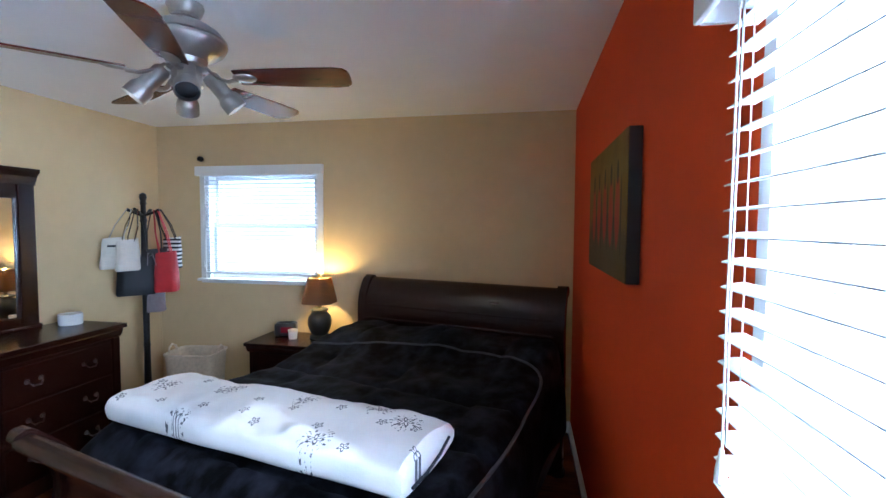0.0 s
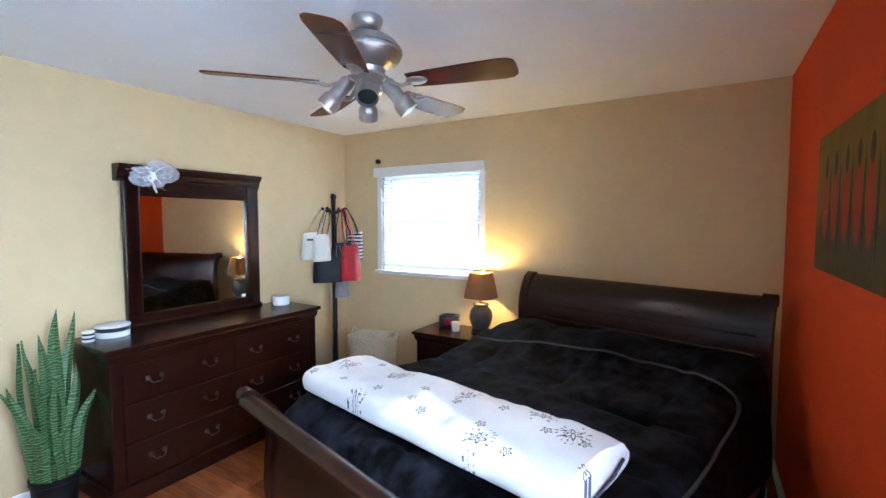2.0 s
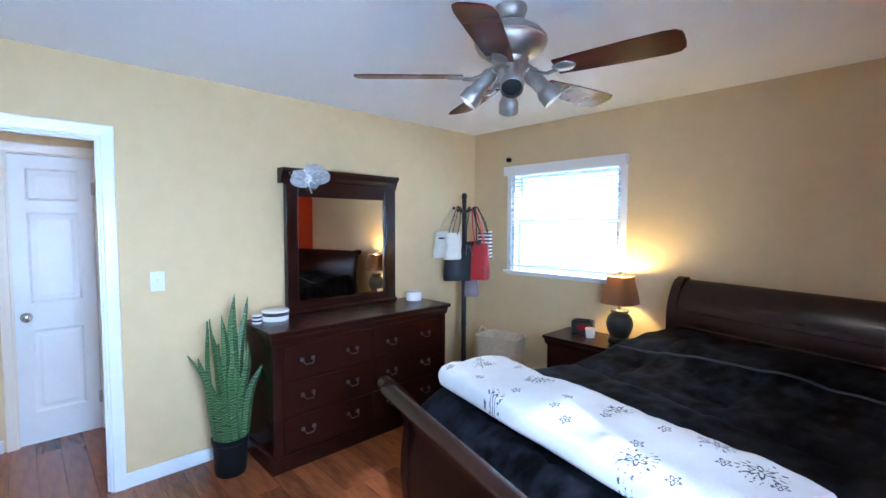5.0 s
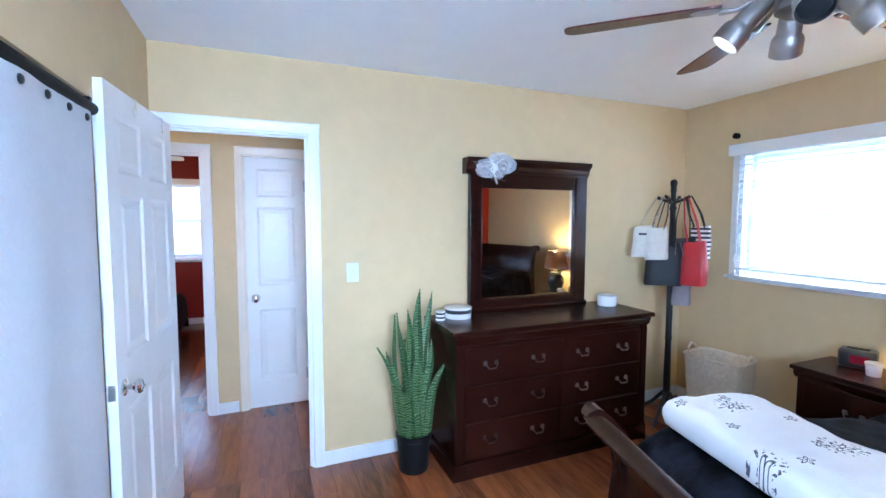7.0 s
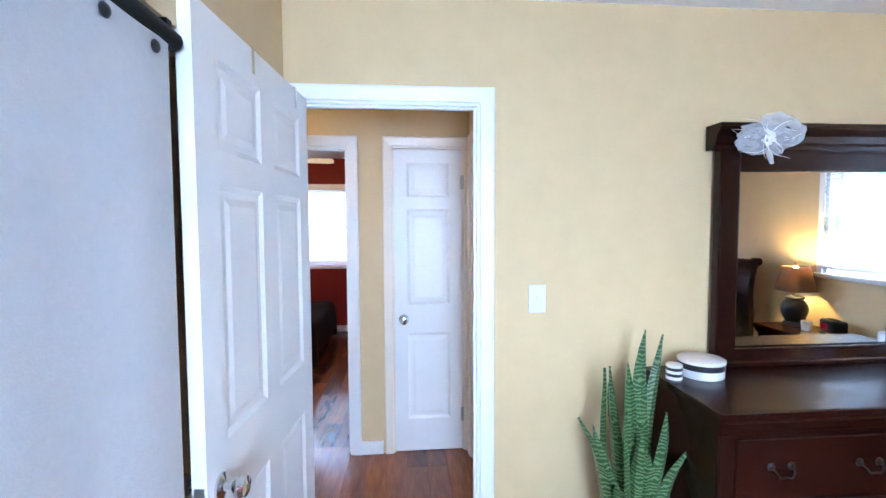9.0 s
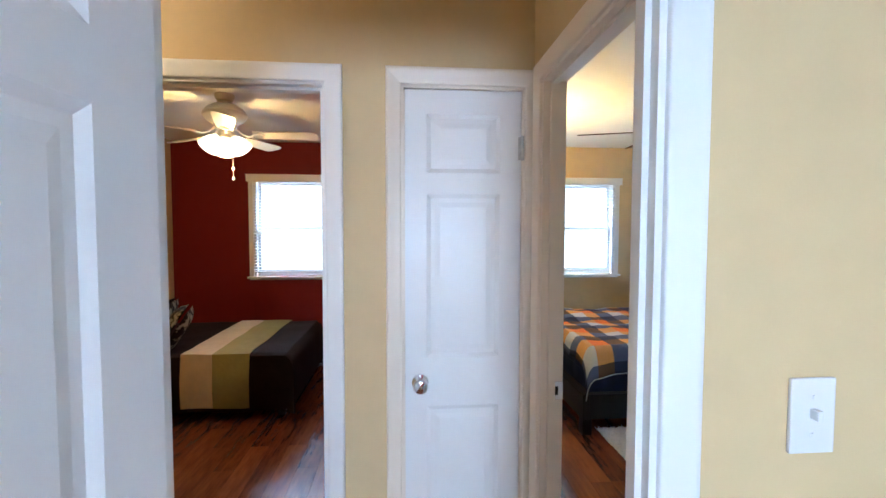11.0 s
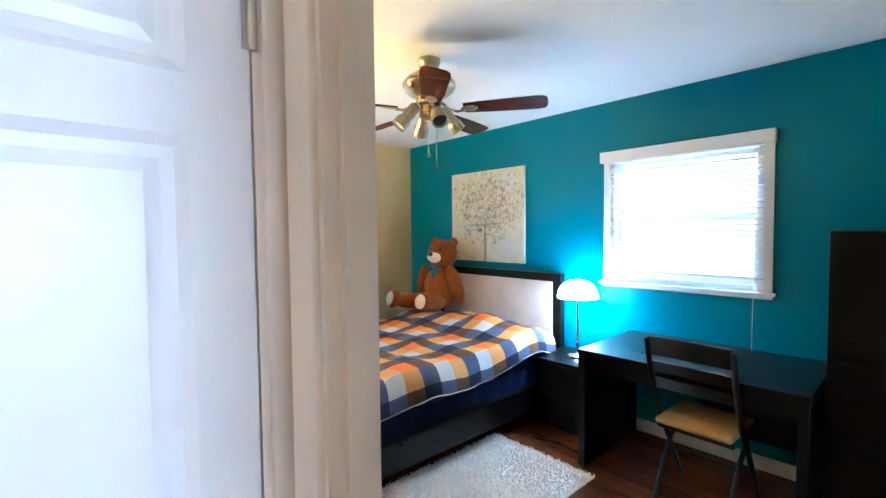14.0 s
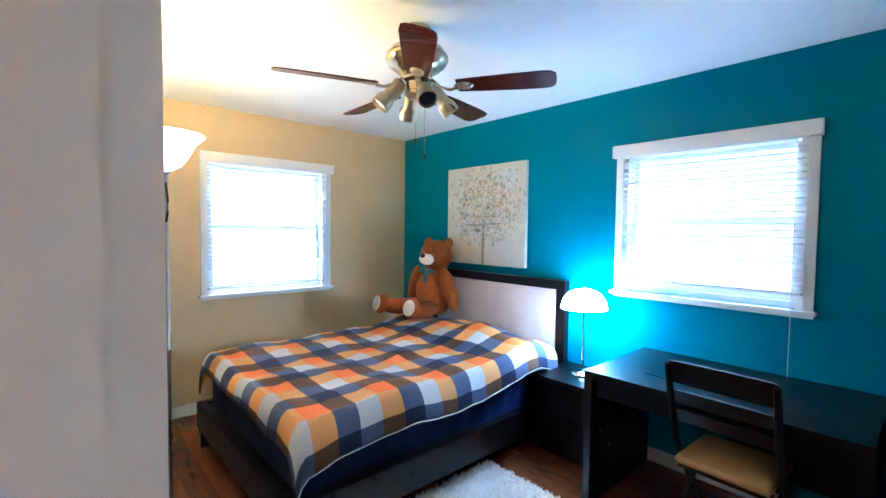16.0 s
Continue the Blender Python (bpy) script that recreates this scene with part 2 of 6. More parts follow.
def tube(points, radius, seg=8, bm=None, flat=1.0):
    """A round bar along points; radius may be a list."""
    b = bmesh.new()
    pts = [Vector(p) for p in points]
    rings = []
    side = Vector((0, 0, 1))
    for i, p in enumerate(pts):
        d = (pts[min(i + 1, len(pts) - 1)] - pts[max(i - 1, 0)]).normalized()
        u = d.cross(side)
        if u.length < 0.05:
            u = d.cross(Vector((0, 1, 0)))
        u.normalize()
        v = u.cross(d).normalized()
        r = radius[i] if isinstance(radius, (list, tuple)) else radius
        rings.append([b.verts.new(p + (u * math.cos(2 * math.pi * j / seg) + v * math.sin(2 * math.pi * j / seg) * flat) * r) for j in range(seg)])
    for a, c in zip(rings, rings[1:]):
        for j in range(seg):
            b.faces.new((a[j], a[(j + 1) % seg], c[(j + 1) % seg], c[j]))
    b.faces.new(rings[0])
    b.faces.new(rings[-1])
    return merge(bm, b) if bm is not None else b


def prism(profile, x0, x1, bm=None, bevel=0.0):
    """A (y, z) outline drawn out along x."""
    b = bmesh.new()
    lo = [b.verts.new((x0, y, z)) for y, z in profile]
    hi = [b.verts.new((x1, y, z)) for y, z in profile]
    n = len(profile)
    for i in range(n):
        b.faces.new((lo[i], lo[(i + 1) % n], hi[(i + 1) % n], hi[i]))
    b.faces.new(lo)
    b.faces.new(hi)
    if bevel:
        ends = [e for e in b.edges if e.verts[0].co.x == e.verts[1].co.x]
        bmesh.ops.bevel(b, geom=ends, offset=bevel, segments=2, affect="EDGES")
    return merge(bm, b) if bm is not None else b


def sheet(nx, ny, f, thickness=0.0, bm=None):
    """A cloth-like surface: f(u, v) gives the place for u, v in 0..1; thickness hangs down along z."""
    b = bmesh.new()
    g = [[b.verts.new(f(i / nx, j / ny)) for j in range(ny + 1)] for i in range(nx + 1)]
    for i in range(nx):
        for j in range(ny):
            b.faces.new((g[i][j], g[i + 1][j], g[i + 1][j + 1], g[i][j + 1]))
    if thickness:
        bmesh.ops.recalc_face_normals(b, faces=b.faces)
        bmesh.ops.solidify(b, geom=b.faces[:], thickness=thickness)
    return merge(bm, b) if bm is not None else b


def blob(sx, sy, sz, m=None, bm=None, rough=0.0, seg=20):
    """A soft rounded lump with an uneven surface."""
    b = bmesh.new()
    bmesh.ops.create_uvsphere(b, u_segments=seg, v_segments=seg // 2 + 2, radius=1)
    for v in b.verts:
        k = 1 + rough * noise.noise(v.co * 2.3 + Vector((sx, sy, sz)) * 9)
        v.co = Vector((v.co.x * sx, v.co.y * sy, v.co.z * sz)) * k
    if m is not None:
        bmesh.ops.transform(b, matrix=m, verts=b.verts)
    return merge(bm, b) if bm is not None else b


# ---------------------------------------------------------------- the shell
def wall(name, axis, at, thick, a0, a1, openings, material, z1=CEIL, label="painted wall"):
    """A wall along x or y. at: the room face, thick: signed depth away from it; openings: (from, to, bottom, top)."""
    cuts = sorted(openings)
    pieces, pos = [], a0
    for o0, o1, ob, ot in cuts:
        if o0 > pos:
            pieces.append((pos, o0, 0, z1))
        if ob > 0:
            pieces.append((o0, o1, 0, ob))
        if ot < z1:
            pieces.append((o0, o1, ot, z1))
        pos = o1
    if pos < a1:
        pieces.append((pos, a1, 0, z1))
    bm = bmesh.new()
    lo, hi = min(at, at + thick), max(at, at + thick)
    for p0, p1, b0, b1 in pieces:
        if axis == "x":
            box(p0, p1, lo, hi, b0, b1, bm=bm)
        else:
            box(lo, hi, p0, p1, b0, b1, bm=bm)
    bmesh.ops.remove_doubles(bm, verts=bm.verts, dist=1e-5)
    return tagged(part(name, bm, material), label, "wall", kind="structure")


# main bedroom
WT = 0.07        # thickness of the wall between bedroom and hall
DOOR_A = (-3.835, -3.067, 0.0, 2.04)
WIN_N = (0.48, 1.55, 1.12, 2.05)
WIN_E = (-3.74, -2.696, 0.98, 1.965)
wall("wall_north", "x", 0.0, 0.2, 0.0, EAST, [WIN_N], TAN, label="tan painted wall with a window")
wall("wall_east", "y", EAST, 0.2, SOUTH - 0.12, 0.2, [WIN_E], ORANGE, label="burnt orange accent wall with a window")
wall("wall_west", "y", 0.0, -WT, SOUTH - 0.9, 0.2, [DOOR_A], TAN, label="tan painted wall with a doorway")
wall("wall_south", "x", SOUTH, -0.12, 0.0, EAST, [(0.68, 2.95, 0.0, 1.95)], TAN, label="tan painted closet wall")
wall("wall_closet_back", "x", SOUTH - 0.78, -0.10, 0.0, EAST, [], TAN, label="back wall of the closet")
wall("wall_closet_side", "y", EAST, 0.2, SOUTH - 0.88, SOUTH - 0.12, [], TAN, label="side wall of the closet")
# hall
DOOR_C = (-3.480, -2.993, 0.0, 2.04)
DOOR_R = (-4.53, -3.745, 0.0, 2.04)
DOOR_T = (-0.952, -0.154, 0.0, 2.04)
HALL_S = -5.2
wall("wall_hall_west", "y", HALL_W, -0.11, HALL_S, HALL_N, [DOOR_C, DOOR_R], TAN, label="tan hall wall with two doorways")
wall("wall_hall_north", "x", HALL_N, TEAL_S - HALL_N, HALL_W - 0.11, -WT, [DOOR_T], TAN, label="tan hall wall with a doorway")
wall("wall_hall_south", "x", HALL_S, -0.11, HALL_W - 0.11, -WT, [], TAN, label="plain tan end wall of the hall")
wall("wall_hall_east", "y", 0.0, -WT, HALL_S, SOUTH - 0.9, [], TAN, label="plain tan hall wall")
# teal room
WIN_TN = (-2.055, -1.07, 1.10, 2.03)
WIN_TW = (-1.98, -0.94, 0.95, 2.05)
wall("wall_teal_north", "x", 0.0, 0.2, WEST - 0.2, -WT, [WIN_TN], TEAL, label="teal accent wall with a window")
wall("wall_teal_west", "y", WEST, -0.2, TEAL_S, 0.0, [WIN_TW], TAN, label="tan painted wall with a window")
wall("wall_teal_south", "x", TEAL_S, HALL_N - TEAL_S, WEST - 0.2, HALL_W - 0.11, [], TAN, label="plain tan painted wall")
# red room
WIN_R = (-5.17, -4.12, 0.95, 2.05)
wall("wall_red_west", "y", WEST, -0.2, RED_S - 0.1, RED_N + 0.1, [WIN_R], RED, label="dark red accent wall with a window")
wall("wall_red_south", "x", RED_S, -0.1, WEST, HALL_W - 0.11, [], TAN, label="tan painted wall")
wall("wall_red_north", "x", RED_N, 0.1, WEST, HALL_W - 0.11, [], RED, label="dark red painted wall")
wall("wall_red_east", "y", HALL_W - 0.11, 0.08, RED_S, HALL_S, [], TAN, label="plain tan painted wall")
tagged(part("ceiling", box(WEST - 0.2, EAST + 0.2, RED_S - 0.1, 0.2, CEIL, CEIL + 0.12), CEILING), "matt white painted ceiling", "ceiling", kind="structure")
FLOOR = tagged(part("floor", box(WEST - 0.2, EAST + 0.2, RED_S - 0.1, 0.2, -0.12, -0.012), SUBFLOOR), "dark walnut laminate plank floor", "floor", kind="structure")


def baseboard(name, x0, x1, y0, y1):
    return tagged(part(name, box(x0, x1, y0, y1, 0, 0.088, 0.004), TRIM), "white painted baseboard", "baseboard", kind="structure")


T = 0.014
baseboard("baseboard_west", 0, T, -3.02, -0.0)
baseboard("baseboard_north", T, EAST, -T, 0)
baseboard("baseboard_east", EAST - T, EAST, SOUTH, -T)
baseboard("baseboard_hall_west", HALL_W, HALL_W + T, -3.70, -3.545)
baseboard("baseboard_teal_north", WEST, -WT, -T, 0)
baseboard("baseboard_teal_west", WEST, WEST + T, TEAL_S, -T)
baseboard("baseboard_red_west", WEST, WEST + T, RED_S, RED_N)
baseboard("baseboard_red_south", WEST + T, HALL_W - 0.11, RED_S, RED_S + T)


# ---------------------------------------------------------------- doors
def moulding(width):
    """A softly rounded casing section: thin at the opening, swelling to a rounded outer back band."""
    steps = [(0.0, 0.008), (0.03, 0.0105), (0.08, 0.0115), (0.30, 0.0125), (0.50, 0.0140), (0.66, 0.0160), (0.80, 0.0178), (0.90, 0.0182), (0.97, 0.0165), (1.0, 0.0130)]
    return [(0, 0)] + [(width * a, d) for a, d in steps] + [(width, 0)]


def casing(name, m, w, h, depth, sides=(0.062, 0.062), faces=(1,), label="white painted door frame", paint=None):
    """A door's lining and its moulded casing. Local x runs across the opening from 0 to w, y goes out of the wall at the face, -depth is the far face."""
    paint = paint or TRIM
    t = thing(name, label, "door frame", m, kind="structure")
    j = 0.018
    part("jamb", box(0, j, -depth, 0, 0, h - j), paint, t)
    part("jamb", box(w - j, w, -depth, 0, 0, h - j), paint, t)
    part("head_jamb", box(0, w, -depth, 0, h - j, h), paint, t)
    st = 0.011
    part("door_stop", box(j, j + st, -depth * 0.62, -depth * 0.3, 0, h - j - st), paint, t)
    part("door_stop", box(w - j - st, w - j, -depth * 0.62, -depth * 0.3, 0, h - j - st), paint, t)
    part("door_stop", box(j, w - j, -depth * 0.62, -depth * 0.3, h - j - st, h - j), paint, t)
    for f in faces:
        y0 = 0.0 if f > 0 else -depth
        s = 1 if f > 0 else -1
        for x0, width, flip in ((0.006, sides[0], -1), (w - 0.006, sides[1], 1)):
            if width <= 0:
                continue
            prof = moulding(width)
            b = bmesh.new()
            lo = [b.verts.new((x0 + flip * a, y0 + s * c, 0)) for a, c in prof]
            hi = [b.verts.new((x0 + flip * a, y0 + s * c, h - 0.006 + a)) for a, c in prof]
            n = len(prof)
            for i in range(n):
                b.faces.new((lo[i], lo[(i + 1) % n], hi[(i + 1) % n], hi[i]))
            b.faces.new(lo)
            b.faces.new(hi)
            part("side_casing", b, paint, t, "", True)
        width = 0.062
        prof = moulding(width)
        b = bmesh.new()
        lo = [b.verts.new((0.006 - min(a, sides[0]), y0 + s * c, h - 0.006 + a)) for a, c in prof]
        hi = [b.verts.new((w - 0.006 + min(a, sides[1]), y0 + s * c, h - 0.006 + a)) for a, c in prof]
        n = len(prof)
        for i in range(n):
            b.faces.new((lo[i], lo[(i + 1) % n], hi[(i + 1) % n], hi[i]))
        b.faces.new(lo)
        b.faces.new(hi)
        part("head_casing", b, paint, t, "", True)
    return t


def panel_door(name, m, w, h, columns, label, knob_x, knob=CHROME, side=1):
    """A moulded panel door: local x from the hinge edge, y across its thickness, z up. Sunk mouldings with raised fields on both faces."""
    t = thing(name, label, "door", m, kind="structure")
    th = 0.035
    stile, rows = (0.105 if columns > 1 else 0.082), ((0.22, 0.80), (0.99, 1.62), (1.70, 1.92))
    inner = w - 2 * stile
    cw = (inner - (columns - 1) * 0.10) / columns
    xs = [(stile + i * (cw + 0.10), stile + i * (cw + 0.10) + cw) for i in range(columns)]
    core = 0.010
    leaf = bmesh.new()
    box(0, stile, -th / 2, th / 2, 0, h, bm=leaf)
    box(w - stile, w, -th / 2, th / 2, 0, h, bm=leaf)
    zs = [0] + [v for r in rows for v in r] + [h]
    for z0, z1 in zip(zs[::2], zs[1::2]):
        box(stile, w - stile, -th / 2, th / 2, z0, z1, bm=leaf)
    for a, c in zip(xs, xs[1:]):
        for z0, z1 in rows:
            box(a[1], c[0], -th / 2, th / 2, z0, z1, bm=leaf)
    part("leaf", leaf, DOORW, t)
    for x0, x1 in xs:
        for z0, z1 in rows:
            p = bmesh.new()
            for s in (-1, 1):
                e = 0.016
                outer = [(x0, z0), (x1, z0), (x1, z1), (x0, z1)]
                ring = [(x0 + e, z0 + e), (x1 - e, z0 + e), (x1 - e, z1 - e), (x0 + e, z1 - e)]
                f1 = [(x0 + 2.0 * e, z0 + 2.0 * e), (x1 - 2.0 * e, z0 + 2.0 * e), (x1 - 2.0 * e, z1 - 2.0 * e), (x0 + 2.0 * e, z1 - 2.0 * e)]
                f2 = [(x0 + 3.2 * e, z0 + 3.2 * e), (x1 - 3.2 * e, z0 + 3.2 * e), (x1 - 3.2 * e, z1 - 3.2 * e), (x0 + 3.2 * e, z1 - 3.2 * e)]
                loops = [[p.verts.new((x, s * y, z)) for x, z in pts] for pts, y in ((outer, th / 2), (ring, core), (f1, core), (f2, th / 2 - 0.004))]
                for a, c in zip(loops, loops[1:]):
                    for i in range(4):
                        p.faces.new((a[i], a[(i + 1) % 4], c[(i + 1) % 4], c[i]))
                p.faces.new(loops[-1])
            part("panel", p, DOORW, t)
    if knob_x is not None:
        for s in (-1, 1):
            q = pose(knob_x, s * th / 2, 0.895, -90 * s, 0, 0)
            k = part("knob", lathe([(0.032, 0), (0.032, 0.006), (0.012, 0.012), (0.011, 0.030), (0.024, 0.040), (0.029, 0.052), (0.024, 0.063), (0.006, 0.067)], 24, q), knob, t, "round polished metal knob", True)
            part("lock_button", lathe([(0.006, 0.066), (0.006, 0.069), (0.002, 0.070)], 12, q), BRASS, k)
        edge = w if knob_x > w / 2 else 0
        sg = 1 if knob_x > w / 2 else -1
        part("latch_plate", box(edge - 0.001 * sg if sg > 0 else edge - 0.0015, edge + 0.0015 if sg > 0 else edge + 0.001, -0.012, 0.012, 0.865, 0.925), PEWTER, t)
    for hz in (0.24, h - 0.215):
        hg = part("hinge", lathe([(0.006, hz - 0.045), (0.007, hz - 0.044), (0.007, hz + 0.044), (0.006, hz + 0.045), (0.003, hz + 0.050)], 10, pose(-0.004, side * (th / 2 + 0.004), 0)), PEWTER, t, "", True)
        part("hinge_leaf", box(0.0, 0.011, min(side * th / 2, side * (th / 2 + 0.002)), max(side * th / 2, side * (th / 2 + 0.002)), hz - 0.044, hz + 0.044), PEWTER, hg)
    return t


# bedroom doorway: local x runs north, face towards the bedroom is +x of the world
casing("door_frame_1", Matrix(((0, 1, 0, 0.0), (1, 0, 0, DOOR_A[0]), (0, 0, 1, 0), (0, 0, 0, 1))), DOOR_A[1] - DOOR_A[0], 2.04, WT, (0.035, 0.062), (1, -1))
panel_door("door_1", pose(0.03, -3.792, 0.008, 0, 0, -4.6), 0.82, 2.02, 2, "white six-panel door standing open into the bedroom", 0.76, side=-1)
casing("door_frame_2", Matrix(((0, 1, 0, HALL_W), (1, 0, 0, DOOR_C[0]), (0, 0, 1, 0), (0, 0, 0, 1))), DOOR_C[1] - DOOR_C[0], 2.04, 0.11, (0.056, 0.062), (1,), "white door frame, warm hall light in its colour", WARMTRIM)
panel_door("door_2", pose(HALL_W - 0.020, DOOR_C[1] - 0.021, 0.008, 0, 0, -90), 0.445, 2.01, 1, "closed white narrow three-panel closet door in the hall", 0.388)
casing("door_frame_3", Matrix(((0, 1, 0, HALL_W), (1, 0, 0, DOOR_R[0]), (0, 0, 1, 0), (0, 0, 0, 1))), DOOR_R[1] - DOOR_R[0], 2.04, 0.11)
casing("door_frame_4", Matrix(((1, 0, 0, DOOR_T[0]), (0, -1, 0, HALL_N), (0, 0, 1, 0), (0, 0, 0, 1))), DOOR_T[1] - DOOR_T[0], 2.04, TEAL_S - HALL_N, (0.064, 0.062), (1,), "white door frame, warm hall light in its colour", WARMTRIM)
panel_door("door_3", pose(DOOR_T[1] - 0.01, TEAL_S + 0.022, 0.008, 0, 0, 109), 0.755, 2.02, 2, "white six-panel door standing open into the teal room", 0.695)


# ---------------------------------------------------------------- windows
def window(name, m, w, z0, z1, label, slat_drop=1.0, pitch=0.034, tilt=4, wand=True, wall_t=0.2, outside=False):
    """A double-hung window with blinds. Local x runs along the wall from 0 to w, y points out of the room, z up."""
    t = thing(name, label, "window", m, kind="structure")
    f = 0.035
    fr = part("window_frame", box(0, f, 0.0, wall_t, z0, z1), VINYL, t)
    part("frame_side", box(w - f, w, 0.0, wall_t, z0, z1), VINYL, t)
    part("frame_head", box(f, w - f, 0.0, wall_t, z1 - f, z1), VINYL, t)
    part("frame_foot", box(f, w - f, 0.04, wall_t, z0, z0 + f), VINYL, t)
    mid = (z0 + z1) / 2
    for nm, y, a, b in (("lower_sash", 0.06, z0 + f, mid + 0.018), ("upper_sash", 0.09, mid - 0.018, z1 - f)):
        s = bmesh.new()
        r = 0.03
        box(f, f + r, y, y + 0.028, a, b, bm=s)
        box(w - f - r, w - f, y, y + 0.028, a, b, bm=s)
        box(f + r, w - f - r, y, y + 0.028, a, a + r, bm=s)
        box(f + r, w - f - r, y, y + 0.028, b - r, b, bm=s)
        sash = part(nm, s, VINYL, t)
        pane = part("pane", box(f + r - 0.004, w - f - r + 0.004, y + 0.012, y + 0.016, a + r - 0.004, b - r + 0.004), GLASS, sash)
        pane.visible_shadow = False
    ex, sy = (-0.026, -0.042) if outside else (-0.006, -0.020)
    if not outside:
        part("casing_side", box(-0.045, 0.002, -0.014, 0.0, z0 - 0.005, z1 - 0.02, 0.003), TRIM, t)
        part("casing_side", box(w - 0.002, w + 0.045, -0.014, 0.0, z0 - 0.005, z1 - 0.02, 0.003), TRIM, t)
    part("casing_head", box(-0.045, w + 0.045, -0.014, 0.0, z1 - 0.02, z1 + 0.045, 0.003), TRIM, t)
    part("window_sill", box(-0.06, w + 0.06, -0.050, 0.04, z0 - 0.022, z0 - 0.001, 0.005), TRIM, t)
    part("apron", box(-0.045, w + 0.045, -0.012, 0.0, z0 - 0.042, z0 - 0.022, 0.003), TRIM, t)
    vx, vy = (0.06, -0.085) if outside else (0.055, -0.062)
    bl = part("blind_valance", box(-vx, w + vx, vy, vy + 0.012, z1 - 0.035, z1 + 0.045, 0.004), TRIM, t, "white blind valance")
    part("valance_return", box(-vx, -vx + 0.010, vy + 0.012, -0.014, z1 - 0.035, z1 + 0.045), TRIM, t)
    part("valance_return", box(w + vx - 0.010, w + vx, vy + 0.012, -0.014, z1 - 0.035, z1 + 0.045), TRIM, t)
    part("headrail", box(0.008, w - 0.008, -0.038, -0.001, z1 - 0.04, z1 - 0.003), SLAT, t)
    top, n = z1 - 0.055, int((z1 - 0.06 - z0 - 0.03) * slat_drop / pitch)
    me = bpy.data.meshes.new("slat")
    b = bmesh.new()
    seg = 4
    rows = []
    for i in range(seg + 1):
        u = i / seg * 2 - 1
        rows.append([b.verts.new((x, u * 0.019, -0.0022 * u * u + d)) for x in (-ex, w + ex) for d in (0.0011, -0.0011)])
    for a, c in zip(rows, rows[1:]):
        b.faces.new((a[0], a[2], c[2], c[0]))
        b.faces.new((a[1], c[1], c[3], a[3]))
        b.faces.new((a[0], c[0], c[1], a[1]))
        b.faces.new((a[2], a[3], c[3], c[2]))
    b.faces.new((rows[0][0], rows[0][1], rows[0][3], rows[0][2]))
    b.faces.new((rows[-1][0], rows[-1][2], rows[-1][3], rows[-1][1]))
    bmesh.ops.recalc_face_normals(b, faces=b.faces)
    b.to_mesh(me)
    b.free()
    me.materials.append(SLAT)
    rnd = random.Random(len(name) + int(w * 100))
    for i in range(n):
        s = new("slat", me)
        s.parent = t
        s.matrix_local = pose(0, sy, top - (i + 0.5) * pitch, tilt + rnd.uniform(-2.5, 2.5), rnd.uniform(-0.06, 0.06), 0)
    zb = top - n * pitch
    part("bottom_rail", box(-ex, w + ex, sy - 0.020, sy + 0.020, zb - 0.018, zb - 0.002, 0.003), SLAT, t)
    for x in (0.11, w / 2, w - 0.11):
        for y in (sy - 0.022, sy + 0.022):
            part("ladder_cord", tube([(x, y, zb), (x, y, z1 - 0.04)], 0.0011, 5), CORD, t)
    if wand:
        cx = 0.075 if outside else 0.012
        low = z0 + (0.28 if outside else 0.15)
        c = part("lift_cord", tube([(cx, sy - 0.026, z1 - 0.04), (cx + 0.002, sy - 0.029, (z0 + z1) / 2), (cx + 0.001, sy - 0.028, low - 0.01)], 0.0016, 6), CORD, t)
        part("lift_cord", tube([(cx + 0.014, sy - 0.026, z1 - 0.04), (cx + 0.012, sy - 0.029, (z0 + z1) / 2), (cx + 0.014, sy - 0.028, low + 0.01)], 0.0016, 6), CORD, t)
        part("tassel", lathe([(0.003, low), (0.008, low - 0.03), (0.009, low - 0.05), (0.004, low - 0.055)], 10, pose(cx, sy - 0.028, 0)), CORD, c)
    return t


window("window_1", pose(WIN_N[0], 0, 0), WIN_N[1] - WIN_N[0], WIN_N[2], WIN_N[3], "white double-hung window with open white blinds", tilt=-10)
window("window_2", pose(EAST, WIN_E[1], 0, 0, 0, -90), WIN_E[1] - WIN_E[0], WIN_E[2], WIN_E[3], "white window with tilted blinds in the orange wall", tilt=10, pitch=0.039, outside=True)
window("window_3", pose(WIN_TN[0], 0, 0), WIN_TN[1] - WIN_TN[0], WIN_TN[2], WIN_TN[3], "white double-hung window with blinds in the teal wall", wand=False, tilt=-10, slat_drop=0.95)
window("window_4", pose(WEST, WIN_TW[0], 0, 0, 0, 90), WIN_TW[1] - WIN_TW[0], WIN_TW[2], WIN_TW[3], "white double-hung window with blinds in the tan wall", wand=False, tilt=-10)
window("window_5", pose(WEST, WIN_R[0], 0, 0, 0, 90), WIN_R[1] - WIN_R[0], WIN_R[2], WIN_R[3], "white window with half open blinds in the red wall", wand=False, tilt=10)
cord = thing("blind_pull_cord", "thin white pull cord hanging below the blind", "cord", pose(-1.11, -0.075, 0))
part("cord", tube([(0, 0, 0.70), (0.002, 0, 1.1), (0, 0, 2.0)], 0.002, 6), CORD, cord)
part("tassel", lathe([(0.003, 0.71), (0.007, 0.69), (0.007, 0.665), (0.003, 0.66)], 10), WHITEP, cord)


# ---------------------------------------------------------------- ceiling fans
REFLECTOR = shader("frosted_reflector_bulb", (0.82, 0.81, 0.79), 0.25, grain=20, amount=0.05)


